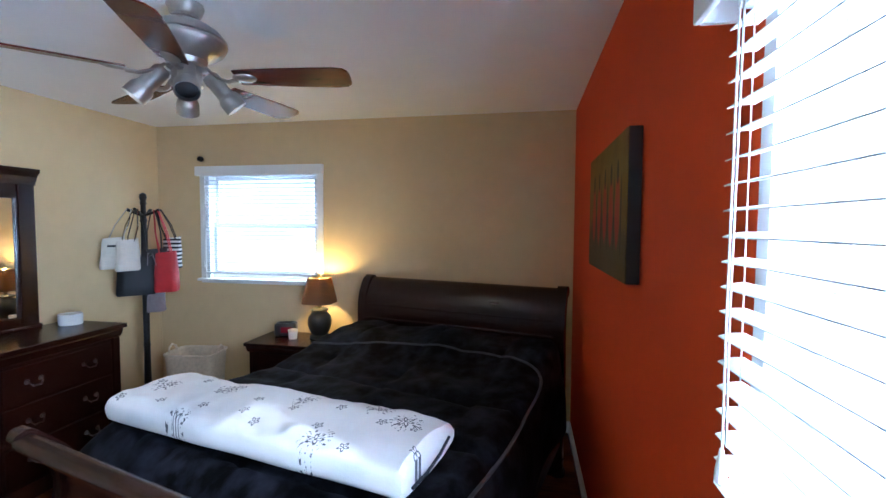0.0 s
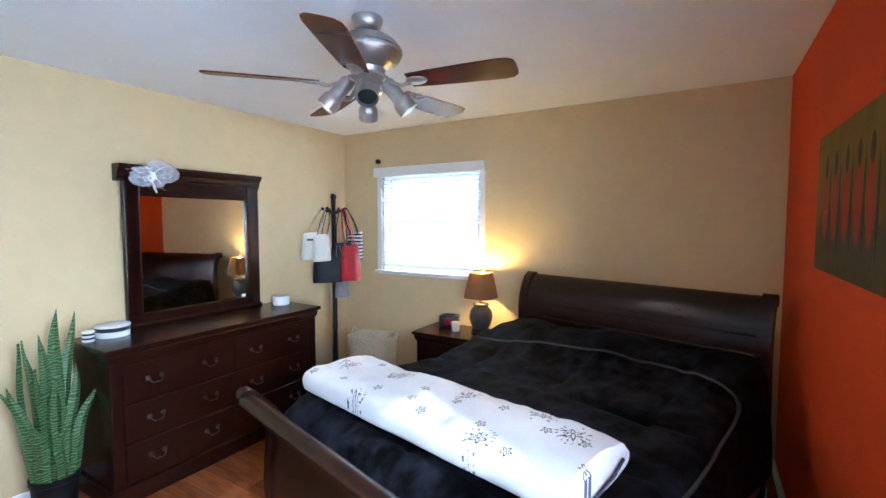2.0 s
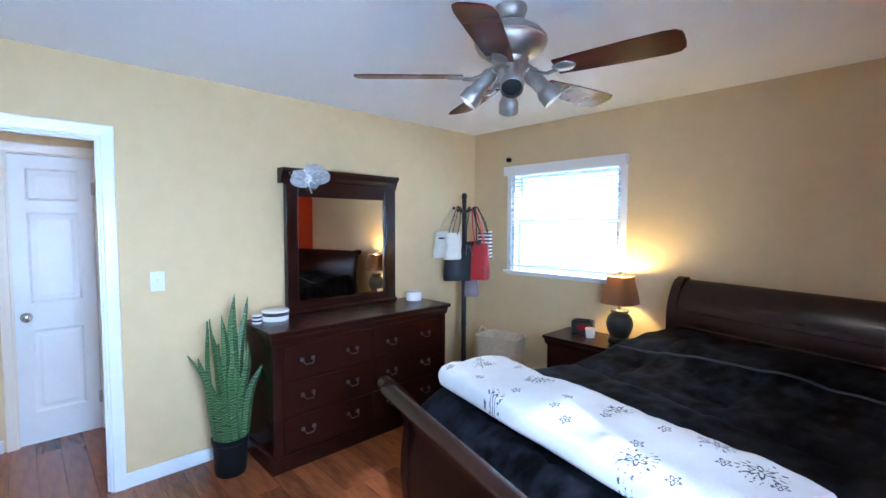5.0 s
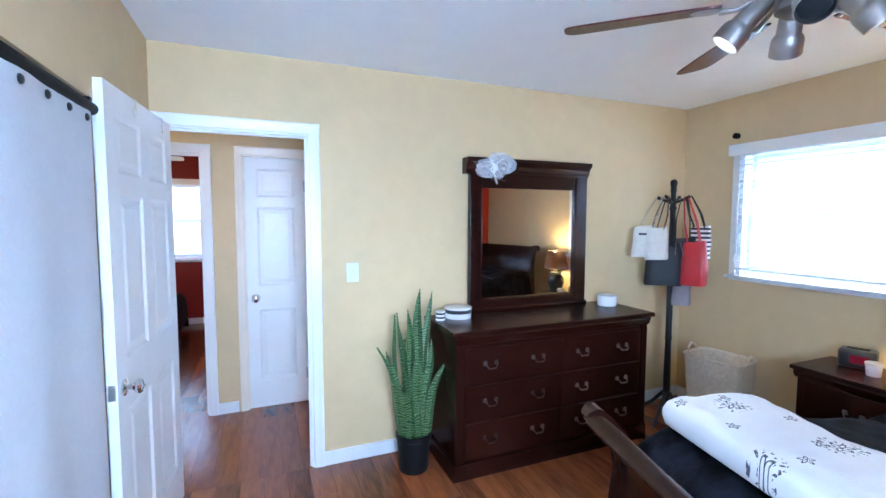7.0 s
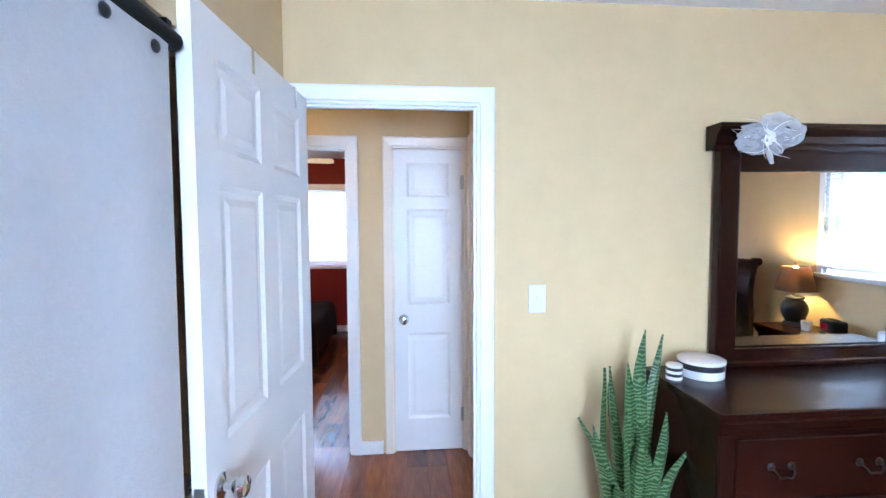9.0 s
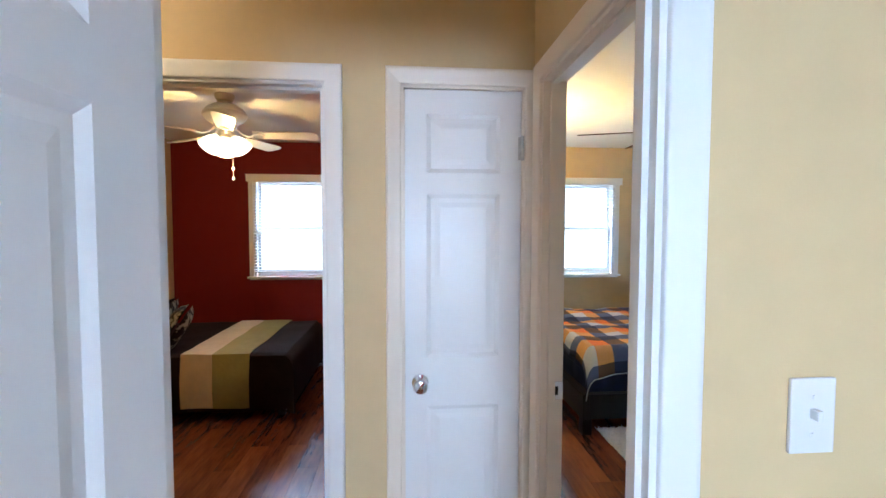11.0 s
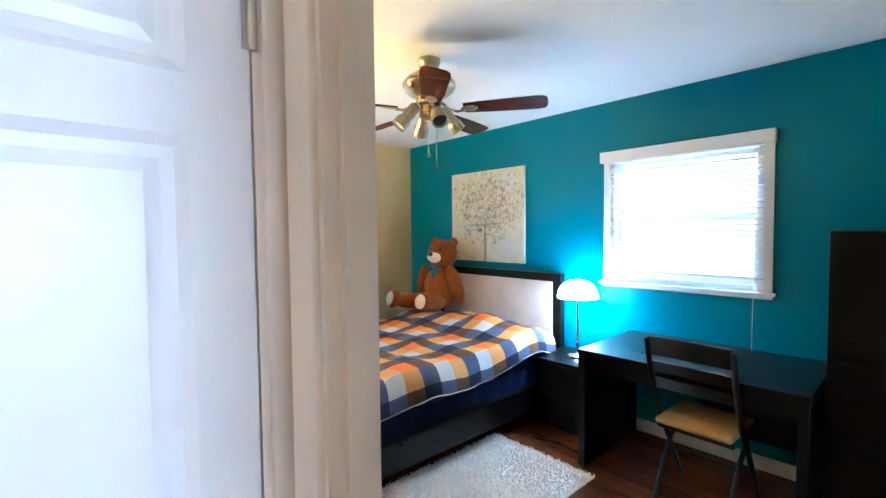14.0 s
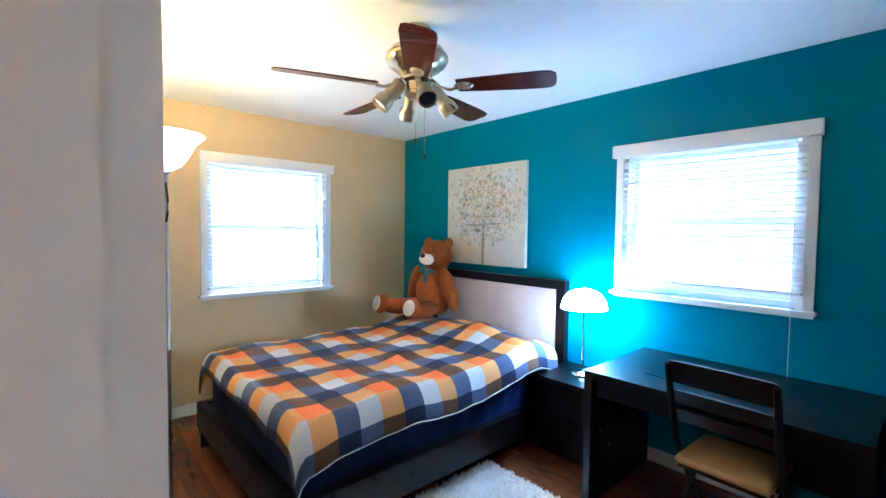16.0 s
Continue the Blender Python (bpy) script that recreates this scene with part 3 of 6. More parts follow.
def fan(name, place, turn, label, metal, blade_mat, spots=True, glass_mat=None, drop=0.0, blade_len=0.655, group="ceiling fans", chains=True, front=-50, dark=0, reflector=None):
    t = thing(name, label, "ceiling fan", pose(*place, 0, 0, turn), group)
    part("canopy", lathe([(0.066, 0), (0.068, -0.012), (0.058, -0.038), (0.050, -0.045), (0.052, -0.055), (0.035, -0.066)], 32), metal, t, "", True)
    part("downrod", lathe([(0.030, -0.055), (0.030, -0.11 - drop)], 20), metal, t, "", True)
    z = -0.085 - drop
    part("motor_housing", lathe([(0.045, z + 0.012), (0.085, z + 0.008), (0.125, z - 0.018), (0.148, z - 0.046), (0.150, z - 0.050), (0.145, z - 0.0525), (0.145, z - 0.0555), (0.151, z - 0.058), (0.152, z - 0.064), (0.150, z - 0.070),
                                 (0.136, z - 0.095), (0.104, z - 0.118), (0.078, z - 0.132), (0.072, z - 0.150)], 40), metal, t, "", True)
    zb = z - 0.165
    part("switch_housing", lathe([(0.070, zb + 0.018), (0.072, zb), (0.056, zb - 0.012), (0.054, zb - 0.050), (0.060, zb - 0.055), (0.060, zb - 0.068), (0.040, zb - 0.082)], 32), metal, t, "", True)
    for i in range(5):
        a = 72 * i
        r = pose(0, 0, 0, 0, 0, a)
        bl = bmesh.new()
        q = r @ pose(0, 0, zb - 0.036, -12, 0, 0)
        outline = [(0.20, 0.050), (0.30, 0.058), (0.45, 0.066), (blade_len - 0.06, 0.070), (blade_len - 0.022, 0.064), (blade_len - 0.004, 0.045), (blade_len, 0.020)]
        pts = outline + [(x, -y) for x, y in reversed(outline)]
        lo = [bl.verts.new(q @ Vector((x, y, 0))) for x, y in pts]
        hi = [bl.verts.new(q @ Vector((x, y, 0.006))) for x, y in pts]
        n = len(pts)
        for k in range(n):
            bl.faces.new((lo[k], lo[(k + 1) % n], hi[(k + 1) % n], hi[k]))
        bl.faces.new(lo)
        bl.faces.new(hi)
        blade = part("blade", bl, blade_mat, t)
        arm = tube([r @ Vector((0.075, 0, zb + 0.004)), r @ Vector((0.115, 0.012, zb - 0.030)), r @ Vector((0.16, 0.010, zb - 0.048)), r @ Vector((0.20, 0, zb - 0.044))], [0.011, 0.010, 0.011, 0.013], 10, flat=0.6)
        lathe([(0.001, -0.010), (0.018, -0.009), (0.030, -0.004), (0.032, 0.0)], 18, q @ pose(0.232, 0, 0), arm, sx=1.5, sy=1.0)
        part("blade_iron", arm, metal, blade, "", True)
    if spots:
        for i, a in enumerate((front - turn, front + 90 - turn, front + 180 - turn, front + 270 - turn)):
            r = pose(0, 0, 0, 0, 0, a)
            arm = part("lamp_arm", tube([r @ Vector((0.045, 0, zb - 0.030)), r @ Vector((0.075, 0, zb - 0.020)), r @ Vector((0.092, 0, zb - 0.030))], 0.006, 8), metal, t, "", True)
            q = r @ pose(0.085, 0, zb - 0.022, 0, 180 - 40, 0)
            cup = lathe([(0.012, -0.014), (0.026, -0.010), (0.032, 0.0), (0.033, 0.082), (0.034, 0.086), (0.041, 0.096), (0.044, 0.106), (0.045, 0.148), (0.042, 0.149), (0.039, 0.105)], 28, q)
            sp = part("spot_shade", cup, metal, arm, "", True)
            # one bulb is coloured black, for the shadow in its unlit mouth
            part("bulb", lathe([(0.038, 0.122), (0.0385, 0.134), (0.022, 0.140), (0.002, 0.141)], 20, q), SHADOWHOLE if i == dark else reflector or REFLECTOR, arm, "", True)
    else:
        for i in range(3):
            r = pose(0, 0, 0, 0, 0, 60 + 120 * i)
            q = r @ pose(0.06, 0, zb - 0.060, 0, 180 - 38, 0)
            sh = part("tulip_shade", lathe([(0.020, 0.0), (0.034, 0.012), (0.056, 0.045), (0.066, 0.085), (0.074, 0.112), (0.071, 0.112), (0.052, 0.05)], 24, q), glass_mat, t, "glowing frosted glass shade", True)
            part("holder", lathe([(0.012, -0.03), (0.024, -0.02), (0.025, 0.012)], 16, q), metal, sh, "", True)
    for x, l in ((0.028, 0.29), (-0.02, 0.21)) if chains else ():
        ch = part("pull_chain", tube([(x, 0.045, zb - 0.05), (x, 0.048, zb - 0.05 - l)], 0.0016, 5), metal, t)
        part("pull_knob", lathe([(0.002, 0), (0.008, -0.008), (0.010, -0.020), (0.004, -0.028)], 12, pose(x, 0.048, zb - 0.05 - l)), BLACKP if spots else WHITEP, ch, "", True)
    return t


fan("ceiling_fan", (1.92, -1.89, CEIL), 10, "pewter ceiling fan with cherry blades and four spotlights", PEWTER, BLADE, chains=False, reflector=shader("lit_reflector_bulb", (0.85, 0.82, 0.75), 0.3, emit=((1.0, 0.88, 0.66), 2.5)))
fan("ceiling_fan", (-2.32, -1.59, CEIL), 34, "brass-toned nickel ceiling fan with cherry blades and spotlights", shader("warm_nickel", (0.50, 0.42, 0.28), 0.28, 1.0, grain=40, amount=0.2), BLADE, front=-22)
fan("ceiling_fan", (-2.74, -4.76, CEIL), 20, "white ceiling fan with lit frosted glass shades", WHITEFAN, WHITEFAN, False, SHADE_GLOW)


# ---------------------------------------------------------------- main bedroom: bed
BED = pose(2.05, -0.07, 0, 0, 0, -15)      # head corner next to the nightstand; local x across, -y towards the foot
BW, BL = 1.56, 2.27
bed = thing("sleigh_bed", "dark cherry sleigh bed standing askew in the room", "bed", BED)


def smooth_line(pts, n=6):
    out = []
    for i in range(len(pts) - 1):
        p0, p1, p2, p3 = (Vector(pts[max(0, min(len(pts) - 1, i + d))]) for d in (-1, 0, 1, 2))
        for k in range(n):
            t = k / n
            out.append(0.5 * (2 * p1 + (p2 - p0) * t + (2 * p0 - 5 * p1 + 4 * p2 - p3) * t * t + (3 * p1 - p0 - 3 * p2 + p3) * t ** 3))
    return out + [Vector(pts[-1])]


def sleigh(y, top, out, thick=0.045, bottom=0.0, lip=False):
    """The S-shaped section of a sleigh end; out: the side to which it rolls."""
    c = [(0.0, bottom), (0.0, top * 0.30), (0.015, top * 0.45), (0.010, top * 0.60), (-0.01, top * 0.72), (-0.005, top * 0.84), (0.03, top * 0.93), (0.075, top * 0.985), (0.115, top)]
    roll = [(0.150, top - 0.008), (0.165, top - 0.035), (0.155, top - 0.062), (0.125, top - 0.070), (0.105, top - 0.055)]
    if lip:
        c = c[:5] + [(0.012, top * 0.84), (0.075, top * 0.93), (0.122, top * 0.985), (0.145, top)]
        roll = [(0.166, top - 0.003), (0.186, top - 0.018), (0.186, top - 0.042), (0.168, top - 0.054), (0.150, top - 0.062)]
    back = [(a + thick, z - 0.012) for a, z in reversed(c[:-1])]
    front = [(p.x, p.y) for p in smooth_line(c + roll, 4)]
    return [(y + out * a, z) for a, z in front] + [(y + out * a, z) for a, z in back if z < top - 0.06]


part("headboard_panel", prism(sleigh(-0.19, 1.19, 1), 0.06, BW - 0.06), CHERRY, bed, "curved polished cherry headboard", True)
part("headboard_post", prism(sleigh(-0.195, 1.205, 1, 0.06), 0.0, 0.065, bevel=0.006), CHERRY, bed, "", True)
part("headboard_post", prism(sleigh(-0.195, 1.205, 1, 0.06), BW - 0.065, BW, bevel=0.006), CHERRY, bed, "", True)
part("headboard_moulding", box(0.065, BW - 0.065, -0.212, -0.18, 0.88, 0.905, 0.008), CHERRY, bed)
part("headboard_moulding", box(0.065, BW - 0.065, -0.203, -0.18, 0.990, 1.002, 0.004), CHERRY, bed)
part("footboard_panel", prism(sleigh(-BL + 0.19, 0.845, -1, lip=True), 0.06, BW - 0.06), CHERRY, bed, "curved polished cherry footboard", True)
part("footboard_post", prism(sleigh(-BL + 0.195, 0.86, -1, 0.06, lip=True), 0.0, 0.065, bevel=0.006), CHERRY, bed, "", True)
part("footboard_post", prism(sleigh(-BL + 0.195, 0.86, -1, 0.06, lip=True), BW - 0.065, BW, bevel=0.006), CHERRY, bed, "", True)
part("side_rail", box(0.01, 0.045, -BL + 0.2, -0.2, 0.22, 0.44, 0.006), CHERRY, bed)
part("side_rail", box(BW - 0.045, BW - 0.01, -BL + 0.2, -0.2, 0.22, 0.44, 0.006), CHERRY, bed)
for fy in (-0.16, -BL + 0.16):
    for fx in (0.035, BW - 0.035):
        part("foot", lathe([(0.045, 0.0), (0.050, 0.03), (0.035, 0.07), (0.042, 0.11)], 20, pose(fx, fy, 0)), CHERRY, bed, "", True)
mattress = thing("mattress", "mattress and box spring under the dark comforter", "mattress", BED)
part("box_spring", box(0.05, BW - 0.05, -BL + 0.24, -0.24, 0.26, 0.46, 0.03), WHITEFAB, mattress)
part("pad", box(0.05, BW - 0.05, -BL + 0.24, -0.24, 0.462, 0.70, 0.05, 3), WHITEFAB, mattress)


def quilt_z(x, y):
    """Height of the comforter over the bed: quilting, the pillows under it and soft creases."""
    v = (y + BL) / BL
    z = 0.775
    z += 0.115 / (1 + math.exp(-(y + 0.62 - 0.22 * (x - 0.78)) / 0.07)) * (0.8 + 0.2 * abs(math.cos(math.pi * (x - 0.78) / 0.78)))   # pillows under the cover
    for q in (-1.10, -1.52, -1.92):
        z -= 0.016 * math.exp(-((y - q - 0.012 * math.sin(x * 6)) / 0.02) ** 2)
    for q in (0.30, 0.80, 1.28):
        z -= 0.013 * math.exp(-((x - q - 0.02 * math.sin(y * 4)) / 0.02) ** 2)
    z += 0.026 * noise.noise(Vector((x * 3.1, y * 3.1, 0.3))) + 0.014 * noise.noise(Vector((x * 9, y * 9, 1.3)))
    return z


def quilt(u, v):
    over = 0.36
    s = -over + u * (BW - 0.02 + 2 * over)
    y = -0.20 - v * (BL - 0.40)
    drop, x = 0.0, s + 0.01
    w = BW - 0.02
    if s < 0.06:
        d = 0.06 - s
        x, drop = 0.07 - 0.10 * (1 - math.exp(-d / 0.10)), max(0, d - 0.05) + 0.03 * min(1, d / 0.05)
    elif s > w - 0.06:
        d = s - w + 0.06
        x, drop = w - 0.05 + 0.10 * (1 - math.exp(-d / 0.10)), max(0, d - 0.05) + 0.03 * min(1, d / 0.05)
    z = quilt_z(min(max(x, 0.05), w - 0.05), y)
    f = max(0, (v - 0.93) / 0.07)
    z -= 0.09 * f * f
    if drop:
        k = min(1, drop / 0.1)
        x += 0.018 * k * math.sin(y * 9 + 1.5 * math.sin(y * 3))
        z = z * (1 - k) + 0.775 * k - drop
    return (x, y, z)


comforter = thing("comforter", "charcoal plush quilted comforter covering the sleigh bed", "comforter", BED)
part("cover", sheet(90, 84, quilt, 0.02), VELVET, comforter, "", True)
# the turned edge of the comforter: place across its cloth and along the bed
EDGE = [(0.06, -0.78), (0.30, -0.70), (0.55, -0.62), (0.85, -0.55), (1.15, -0.51), (1.38, -0.53), (1.50, -0.60), (1.545, -0.75), (1.555, -1.05), (1.56, -1.45), (1.56, -2.0)]


part("turned_edge", tube([Vector(quilt((p.x + 0.36) / (BW + 0.70), (-0.20 - p.y) / (BL - 0.40))) + Vector((0, 0, 0.003)) for p in smooth_line(EDGE)], 0.009, 8, flat=0.7),
     shader("grey_plush_piping", (0.026, 0.026, 0.031), 0.8, grain=30, amount=0.5, sheen=0.1), comforter, "lighter grey turned edge", True)


def print_cloth(name):
    """White cotton with scattered charcoal flower prints."""
    m = shader(name, (0.80, 0.79, 0.77), 0.85, grain=18, amount=0.06, bump=0.2, bump_scale=120)
    n, k = m.node_tree.nodes, m.node_tree.links
    b = n["Principled BSDF"]
    old = b.inputs["Base Color"].links[0].from_socket
    co = n.new("ShaderNodeTexCoord")

    def calc(op, p, q=None, r=None):
        node = n.new("ShaderNodeMath")
        node.operation = op
        for i, v in enumerate((p, q, r)):
            if v is None:
                continue
            if isinstance(v, (int, float)):
                node.inputs[i].default_value = v
            else:
                k.new(v, node.inputs[i])
        return node.outputs[0]

    def flowers(scale, radius, petals, line, shift, loose):
        """Outlined flowers, one in each cell of a loose net; loose adds the broken strokes of a sprig around it."""
        mp = n.new("ShaderNodeMapping")
        mp.inputs["Location"].default_value = shift
        k.new(co.outputs["Object"], mp.inputs["Vector"])
        v = n.new("ShaderNodeTexVoronoi")
        v.voronoi_dimensions = "2D"
        v.inputs["Scale"].default_value, v.inputs["Randomness"].default_value = scale, 0.6
        k.new(mp.outputs[0], v.inputs["Vector"])
        d = n.new("ShaderNodeVectorMath")
        d.operation = "SUBTRACT"
        k.new(mp.outputs[0], d.inputs[0])
        k.new(v.outputs["Position"], d.inputs[1])
        sp = n.new("ShaderNodeSeparateXYZ")
        k.new(d.outputs[0], sp.inputs[0])
        ang = calc("ARCTAN2", sp.outputs[1], sp.outputs[0])
        dist = calc("SQRT", calc("ADD", calc("MULTIPLY", sp.outputs[0], sp.outputs[0]), calc("MULTIPLY", sp.outputs[1], sp.outputs[1])))
        edge = calc("MULTIPLY_ADD", calc("COSINE", calc("MULTIPLY", ang, petals)), radius * 0.30, radius * 0.70)
        ink = calc("LESS_THAN", calc("ABSOLUTE", calc("SUBTRACT", dist, edge)), line)
        ink = calc("MAXIMUM", ink, calc("LESS_THAN", dist, radius * 0.20))
        if loose:
            w = n.new("ShaderNodeTexNoise")
            w.inputs["Scale"].default_value, w.inputs["Detail"].default_value = 80, 3
            k.new(mp.outputs[0], w.inputs["Vector"])
            rays = calc("GREATER_THAN", calc("COSINE", calc("MULTIPLY", ang, 17)), 0.3)
            ring = calc("LESS_THAN", calc("ABSOLUTE", calc("SUBTRACT", dist, radius * 1.35)), radius * 0.62)
            ink = calc("MAXIMUM", ink, calc("MULTIPLY", calc("MULTIPLY", rays, ring), calc("GREATER_THAN", w.outputs["Fac"], 0.54)))
        return ink
    a = flowers(3.4, 0.030, 6, 0.0045, (0.05, 0.02, 0), True)
    c = flowers(5.6, 0.018, 5, 0.0032, (0.31, 0.17, 0), False)
    mx = n.new("ShaderNodeMath")
    mx.operation = "MAXIMUM"
    k.new(a, mx.inputs[0])
    k.new(c, mx.inputs[1])
    mix = n.new("ShaderNodeMix")
    mix.data_type = "RGBA"
    k.new(mx.outputs[0], mix.inputs[0])
    k.new(old, mix.inputs[6])
    mix.inputs[7].default_value = (0.10, 0.104, 0.115, 1)
    k.new(mix.outputs[2], b.inputs["Base Color"])
    return m


PRINT = print_cloth("flower_print_cotton")
# a quilt folded in layers, lying across the foot half of the bed
folded = thing("folded_blanket", "folded white quilt with charcoal flower print lying across the bed", "blanket", BED @ pose(0.750, -1.780, 0, 0, 0, 1.0))


def fold_section(x):
    n = 48
    pts = []
    hw = 0.19 + 0.012 * noise.noise(Vector((x * 2, 5, 0)))
    top = 0.125 + 0.014 * noise.noise(Vector((x * 3, 8, 0)))
    for i in range(n):
        a = 2 * math.pi * i / n
        c, s = math.cos(a), math.sin(a)
        y = hw * math.copysign(abs(c) ** 0.55, c)
        z = 0.062 + 0.062 * math.copysign(abs(s) ** 0.5, s) * (top / 0.125)
        if s > 0:
            z += 0.012 * noise.noise(Vector((x * 5, y * 8, 2))) + 0.009 * noise.noise(Vector((x * 13 + y * 6, y * 17, 6)))
        pts.append((y, z))
    return pts


fb = bmesh.new()
rings = []
for i in range(101):
    x = -0.685 + 1.37 * i / 100
    e = min(1, (0.685 - abs(x)) / 0.03 + 0.55)
    rings.append([fb.verts.new((x, y * (0.97 + 0.03 * e), 0.79 + 0.065 + (z - 0.065) * e + 0.012 * math.sin(x * 3))) for y, z in fold_section(x)])
for a, c in zip(rings, rings[1:]):
    for j in range(48):
        fb.faces.new((a[j], a[(j + 1) % 48], c[(j + 1) % 48], c[j]))
fb.faces.new(rings[0])
fb.faces.new(rings[-1])
part("outer_fold", fb, PRINT, folded, "", True)
# dark tube added for the shadow in the crack between two folds
CRACKSHADOW = shader("crack_shadow", (0.04, 0.042, 0.05), 0.85, grain=30, amount=0.3)
part("fold_crack", tube([(0.690, -0.13, 0.835), (0.695, -0.05, 0.839), (0.695, 0.05, 0.8535), (0.690, 0.13, 0.872)], 0.0055, 6), CRACKSHADOW, folded, "dark line painted for the shadow between the folds", True)


# ---------------------------------------------------------------- main bedroom: furniture
def bail_handle(parent, x, y, z, w=0.075):
    h = part("handle", tube([(x - w / 2, y - 0.006, z + 0.008), (x - w / 2 + 0.004, y - 0.022, z - 0.004), (x - w / 4, y - 0.026, z - 0.020), (x, y - 0.027, z - 0.016), (x + w / 4, y - 0.026, z - 0.020), (x + w / 2 - 0.004, y - 0.022, z - 0.004), (x + w / 2, y - 0.006, z + 0.008)], 0.0036, 8), HANDLE, parent, "antique metal bail handle", True)
    for s in (-1, 1):
        part("rosette", lathe([(0.015, 0), (0.014, 0.003), (0.007, 0.006), (0.006, 0.012)], 16, pose(x + s * w / 2, y, z + 0.008, 90, 0, 0)), HANDLE, h, "", True)


def drawer(parent, x0, x1, z0, z1, y, mat, handles):
    d = part("drawer", box(x0, x1, y - 0.014, y + 0.006, z0, z1, 0.007, 3), mat, parent)
    for hx in handles:
        bail_handle(d, hx, y - 0.014, (z0 + z1) / 2)
    return d


# dresser: local x along its front, -y to the front
DR = Matrix(((0, -1, 0, 0.02), (1, 0, 0, -2.36), (0, 0, 1, 0), (0, 0, 0, 1)))
dresser = thing("dresser", "dark cherry wood dresser with antique bail handles", "dresser", DR)
DW, DD, DH = 1.51, 0.50, 0.90
part("body", box(0.03, DW - 0.03, -DD + 0.05, 0.0, 0.10, DH - 0.09, 0.006), CHERRYX, dresser)
part("top_drawer_rail", prism([(0, DH - 0.09), (0, DH - 0.03), (-DD + 0.02, DH - 0.03), (-DD + 0.015, DH - 0.045), (-DD + 0.035, DH - 0.075), (-DD + 0.04, DH - 0.09)], 0.018, DW - 0.018, bevel=0.004), CHERRY, dresser)
part("top", box(0.0, DW, -DD, 0.0, DH - 0.03, DH, 0.008, 3), CHERRY, dresser, "glossy dark cherry top")
part("plinth", box(0.015, DW - 0.015, -DD + 0.035, 0.0, 0.0, 0.105, 0.008), CHERRY, dresser)
for px in (0.03, DW - 0.085):
    part("pilaster", box(px, px + 0.055, -DD + 0.035, -DD + 0.052, 0.105, DH - 0.09, 0.008), CHERRY, dresser)
zz = [0.12, 0.345, 0.57, 0.795]
for r in range(3):
    for c in range(2):
        x0 = 0.095 + c * (DW - 0.17) / 2
        x1 = x0 + (DW - 0.17) / 2 - 0.018
        drawer(dresser, x0, x1, zz[r] + 0.006, zz[r + 1] - 0.006, -DD + 0.05, CHERRY, (x0 + 0.16, x1 - 0.16))

mirror = thing("dresser_mirror", "landscape mirror in a dark cherry frame with a crown moulding", "mirror", DR @ pose(0.27, 0, DH))
MW, MH = 1.04, 1.045
part("side_stile", box(0.042, 0.135, -0.05, -0.005, 0.0, MH - 0.10, 0.008), CHERRYX, mirror)
part("side_stile", box(MW - 0.135, MW - 0.03, -0.05, -0.005, 0.0, MH - 0.10, 0.008), CHERRYX, mirror)
part("bottom_rail", box(0.135, MW - 0.135, -0.046, -0.005, 0.0, 0.075, 0.006), CHERRY, mirror)
part("base_moulding", box(0.02, MW - 0.02, -0.062, -0.005, 0.0, 0.028, 0.008), CHERRY, mirror)
part("top_rail", box(0.135, MW - 0.135, -0.046, -0.005, MH - 0.195, MH - 0.10, 0.006), CHERRY, mirror)
part("crown", prism([(-0.003, MH - 0.105), (-0.056, MH - 0.105), (-0.058, MH - 0.088), (-0.066, MH - 0.078), (-0.072, MH - 0.050), (-0.094, MH - 0.026), (-0.098, MH - 0.018), (-0.098, MH), (-0.003, MH)], 0.004, MW - 0.028), CHERRY, mirror)
part("inner_bead", box(0.128, MW - 0.128, -0.049, -0.043, 0.068, 0.080, 0.002), CHERRY, mirror)
part("glass", box(0.13, MW - 0.13, -0.026, -0.018, 0.07, MH - 0.19), MIRROR, mirror, "clear silvered mirror glass")

# white tulle fascinator hung over the crown
tulle = thing("fascinator", "white tulle hair ornament hung on the mirror frame", "hair ornament", DR @ pose(0.43, -0.115, DH + MH - 0.075))
TULLE = shader("white_tulle", (0.80, 0.79, 0.80), 0.9, grain=60, amount=0.15)
tp = TULLE.node_tree.nodes.new("ShaderNodeBsdfTransparent")
tx = TULLE.node_tree.nodes.new("ShaderNodeMixShader")
tx.inputs[0].default_value = 0.62
TULLE.node_tree.links.new(TULLE.node_tree.nodes["Principled BSDF"].outputs[0], tx.inputs[1])
TULLE.node_tree.links.new(tp.outputs[0], tx.inputs[2])
TULLE.node_tree.links.new(tx.outputs[0], TULLE.node_tree.nodes["Material Output"].inputs["Surface"])
tb = bmesh.new()
rnd = random.Random(4)
for i in range(7):
    cx, cz, rr = rnd.uniform(-0.07, 0.09), rnd.uniform(-0.02, 0.05), rnd.uniform(0.05, 0.085)

    def veil(u, v, cx=cx, cz=cz, rr=rr, i=i):
        ang, q = u * 2 * math.pi, rr * (0.15 + 0.85 * v)
        crush = 1 + 0.45 * noise.noise(Vector((math.cos(ang) * 1.6, math.sin(ang) * 1.6, v + i * 3.7)))
        return (cx + math.cos(ang) * q * crush * 1.25, -0.02 - 0.030 * noise.noise(Vector((math.cos(ang) * 2.5 * v, math.sin(ang) * 2.5 * v, i * 2.1))) - 0.03 * (1 - v), cz + math.sin(ang) * q * crush * 0.8)
    sheet(28, 7, veil, 0.0, tb)
part("net", tb, TULLE, tulle, "", True)
wb = bmesh.new()
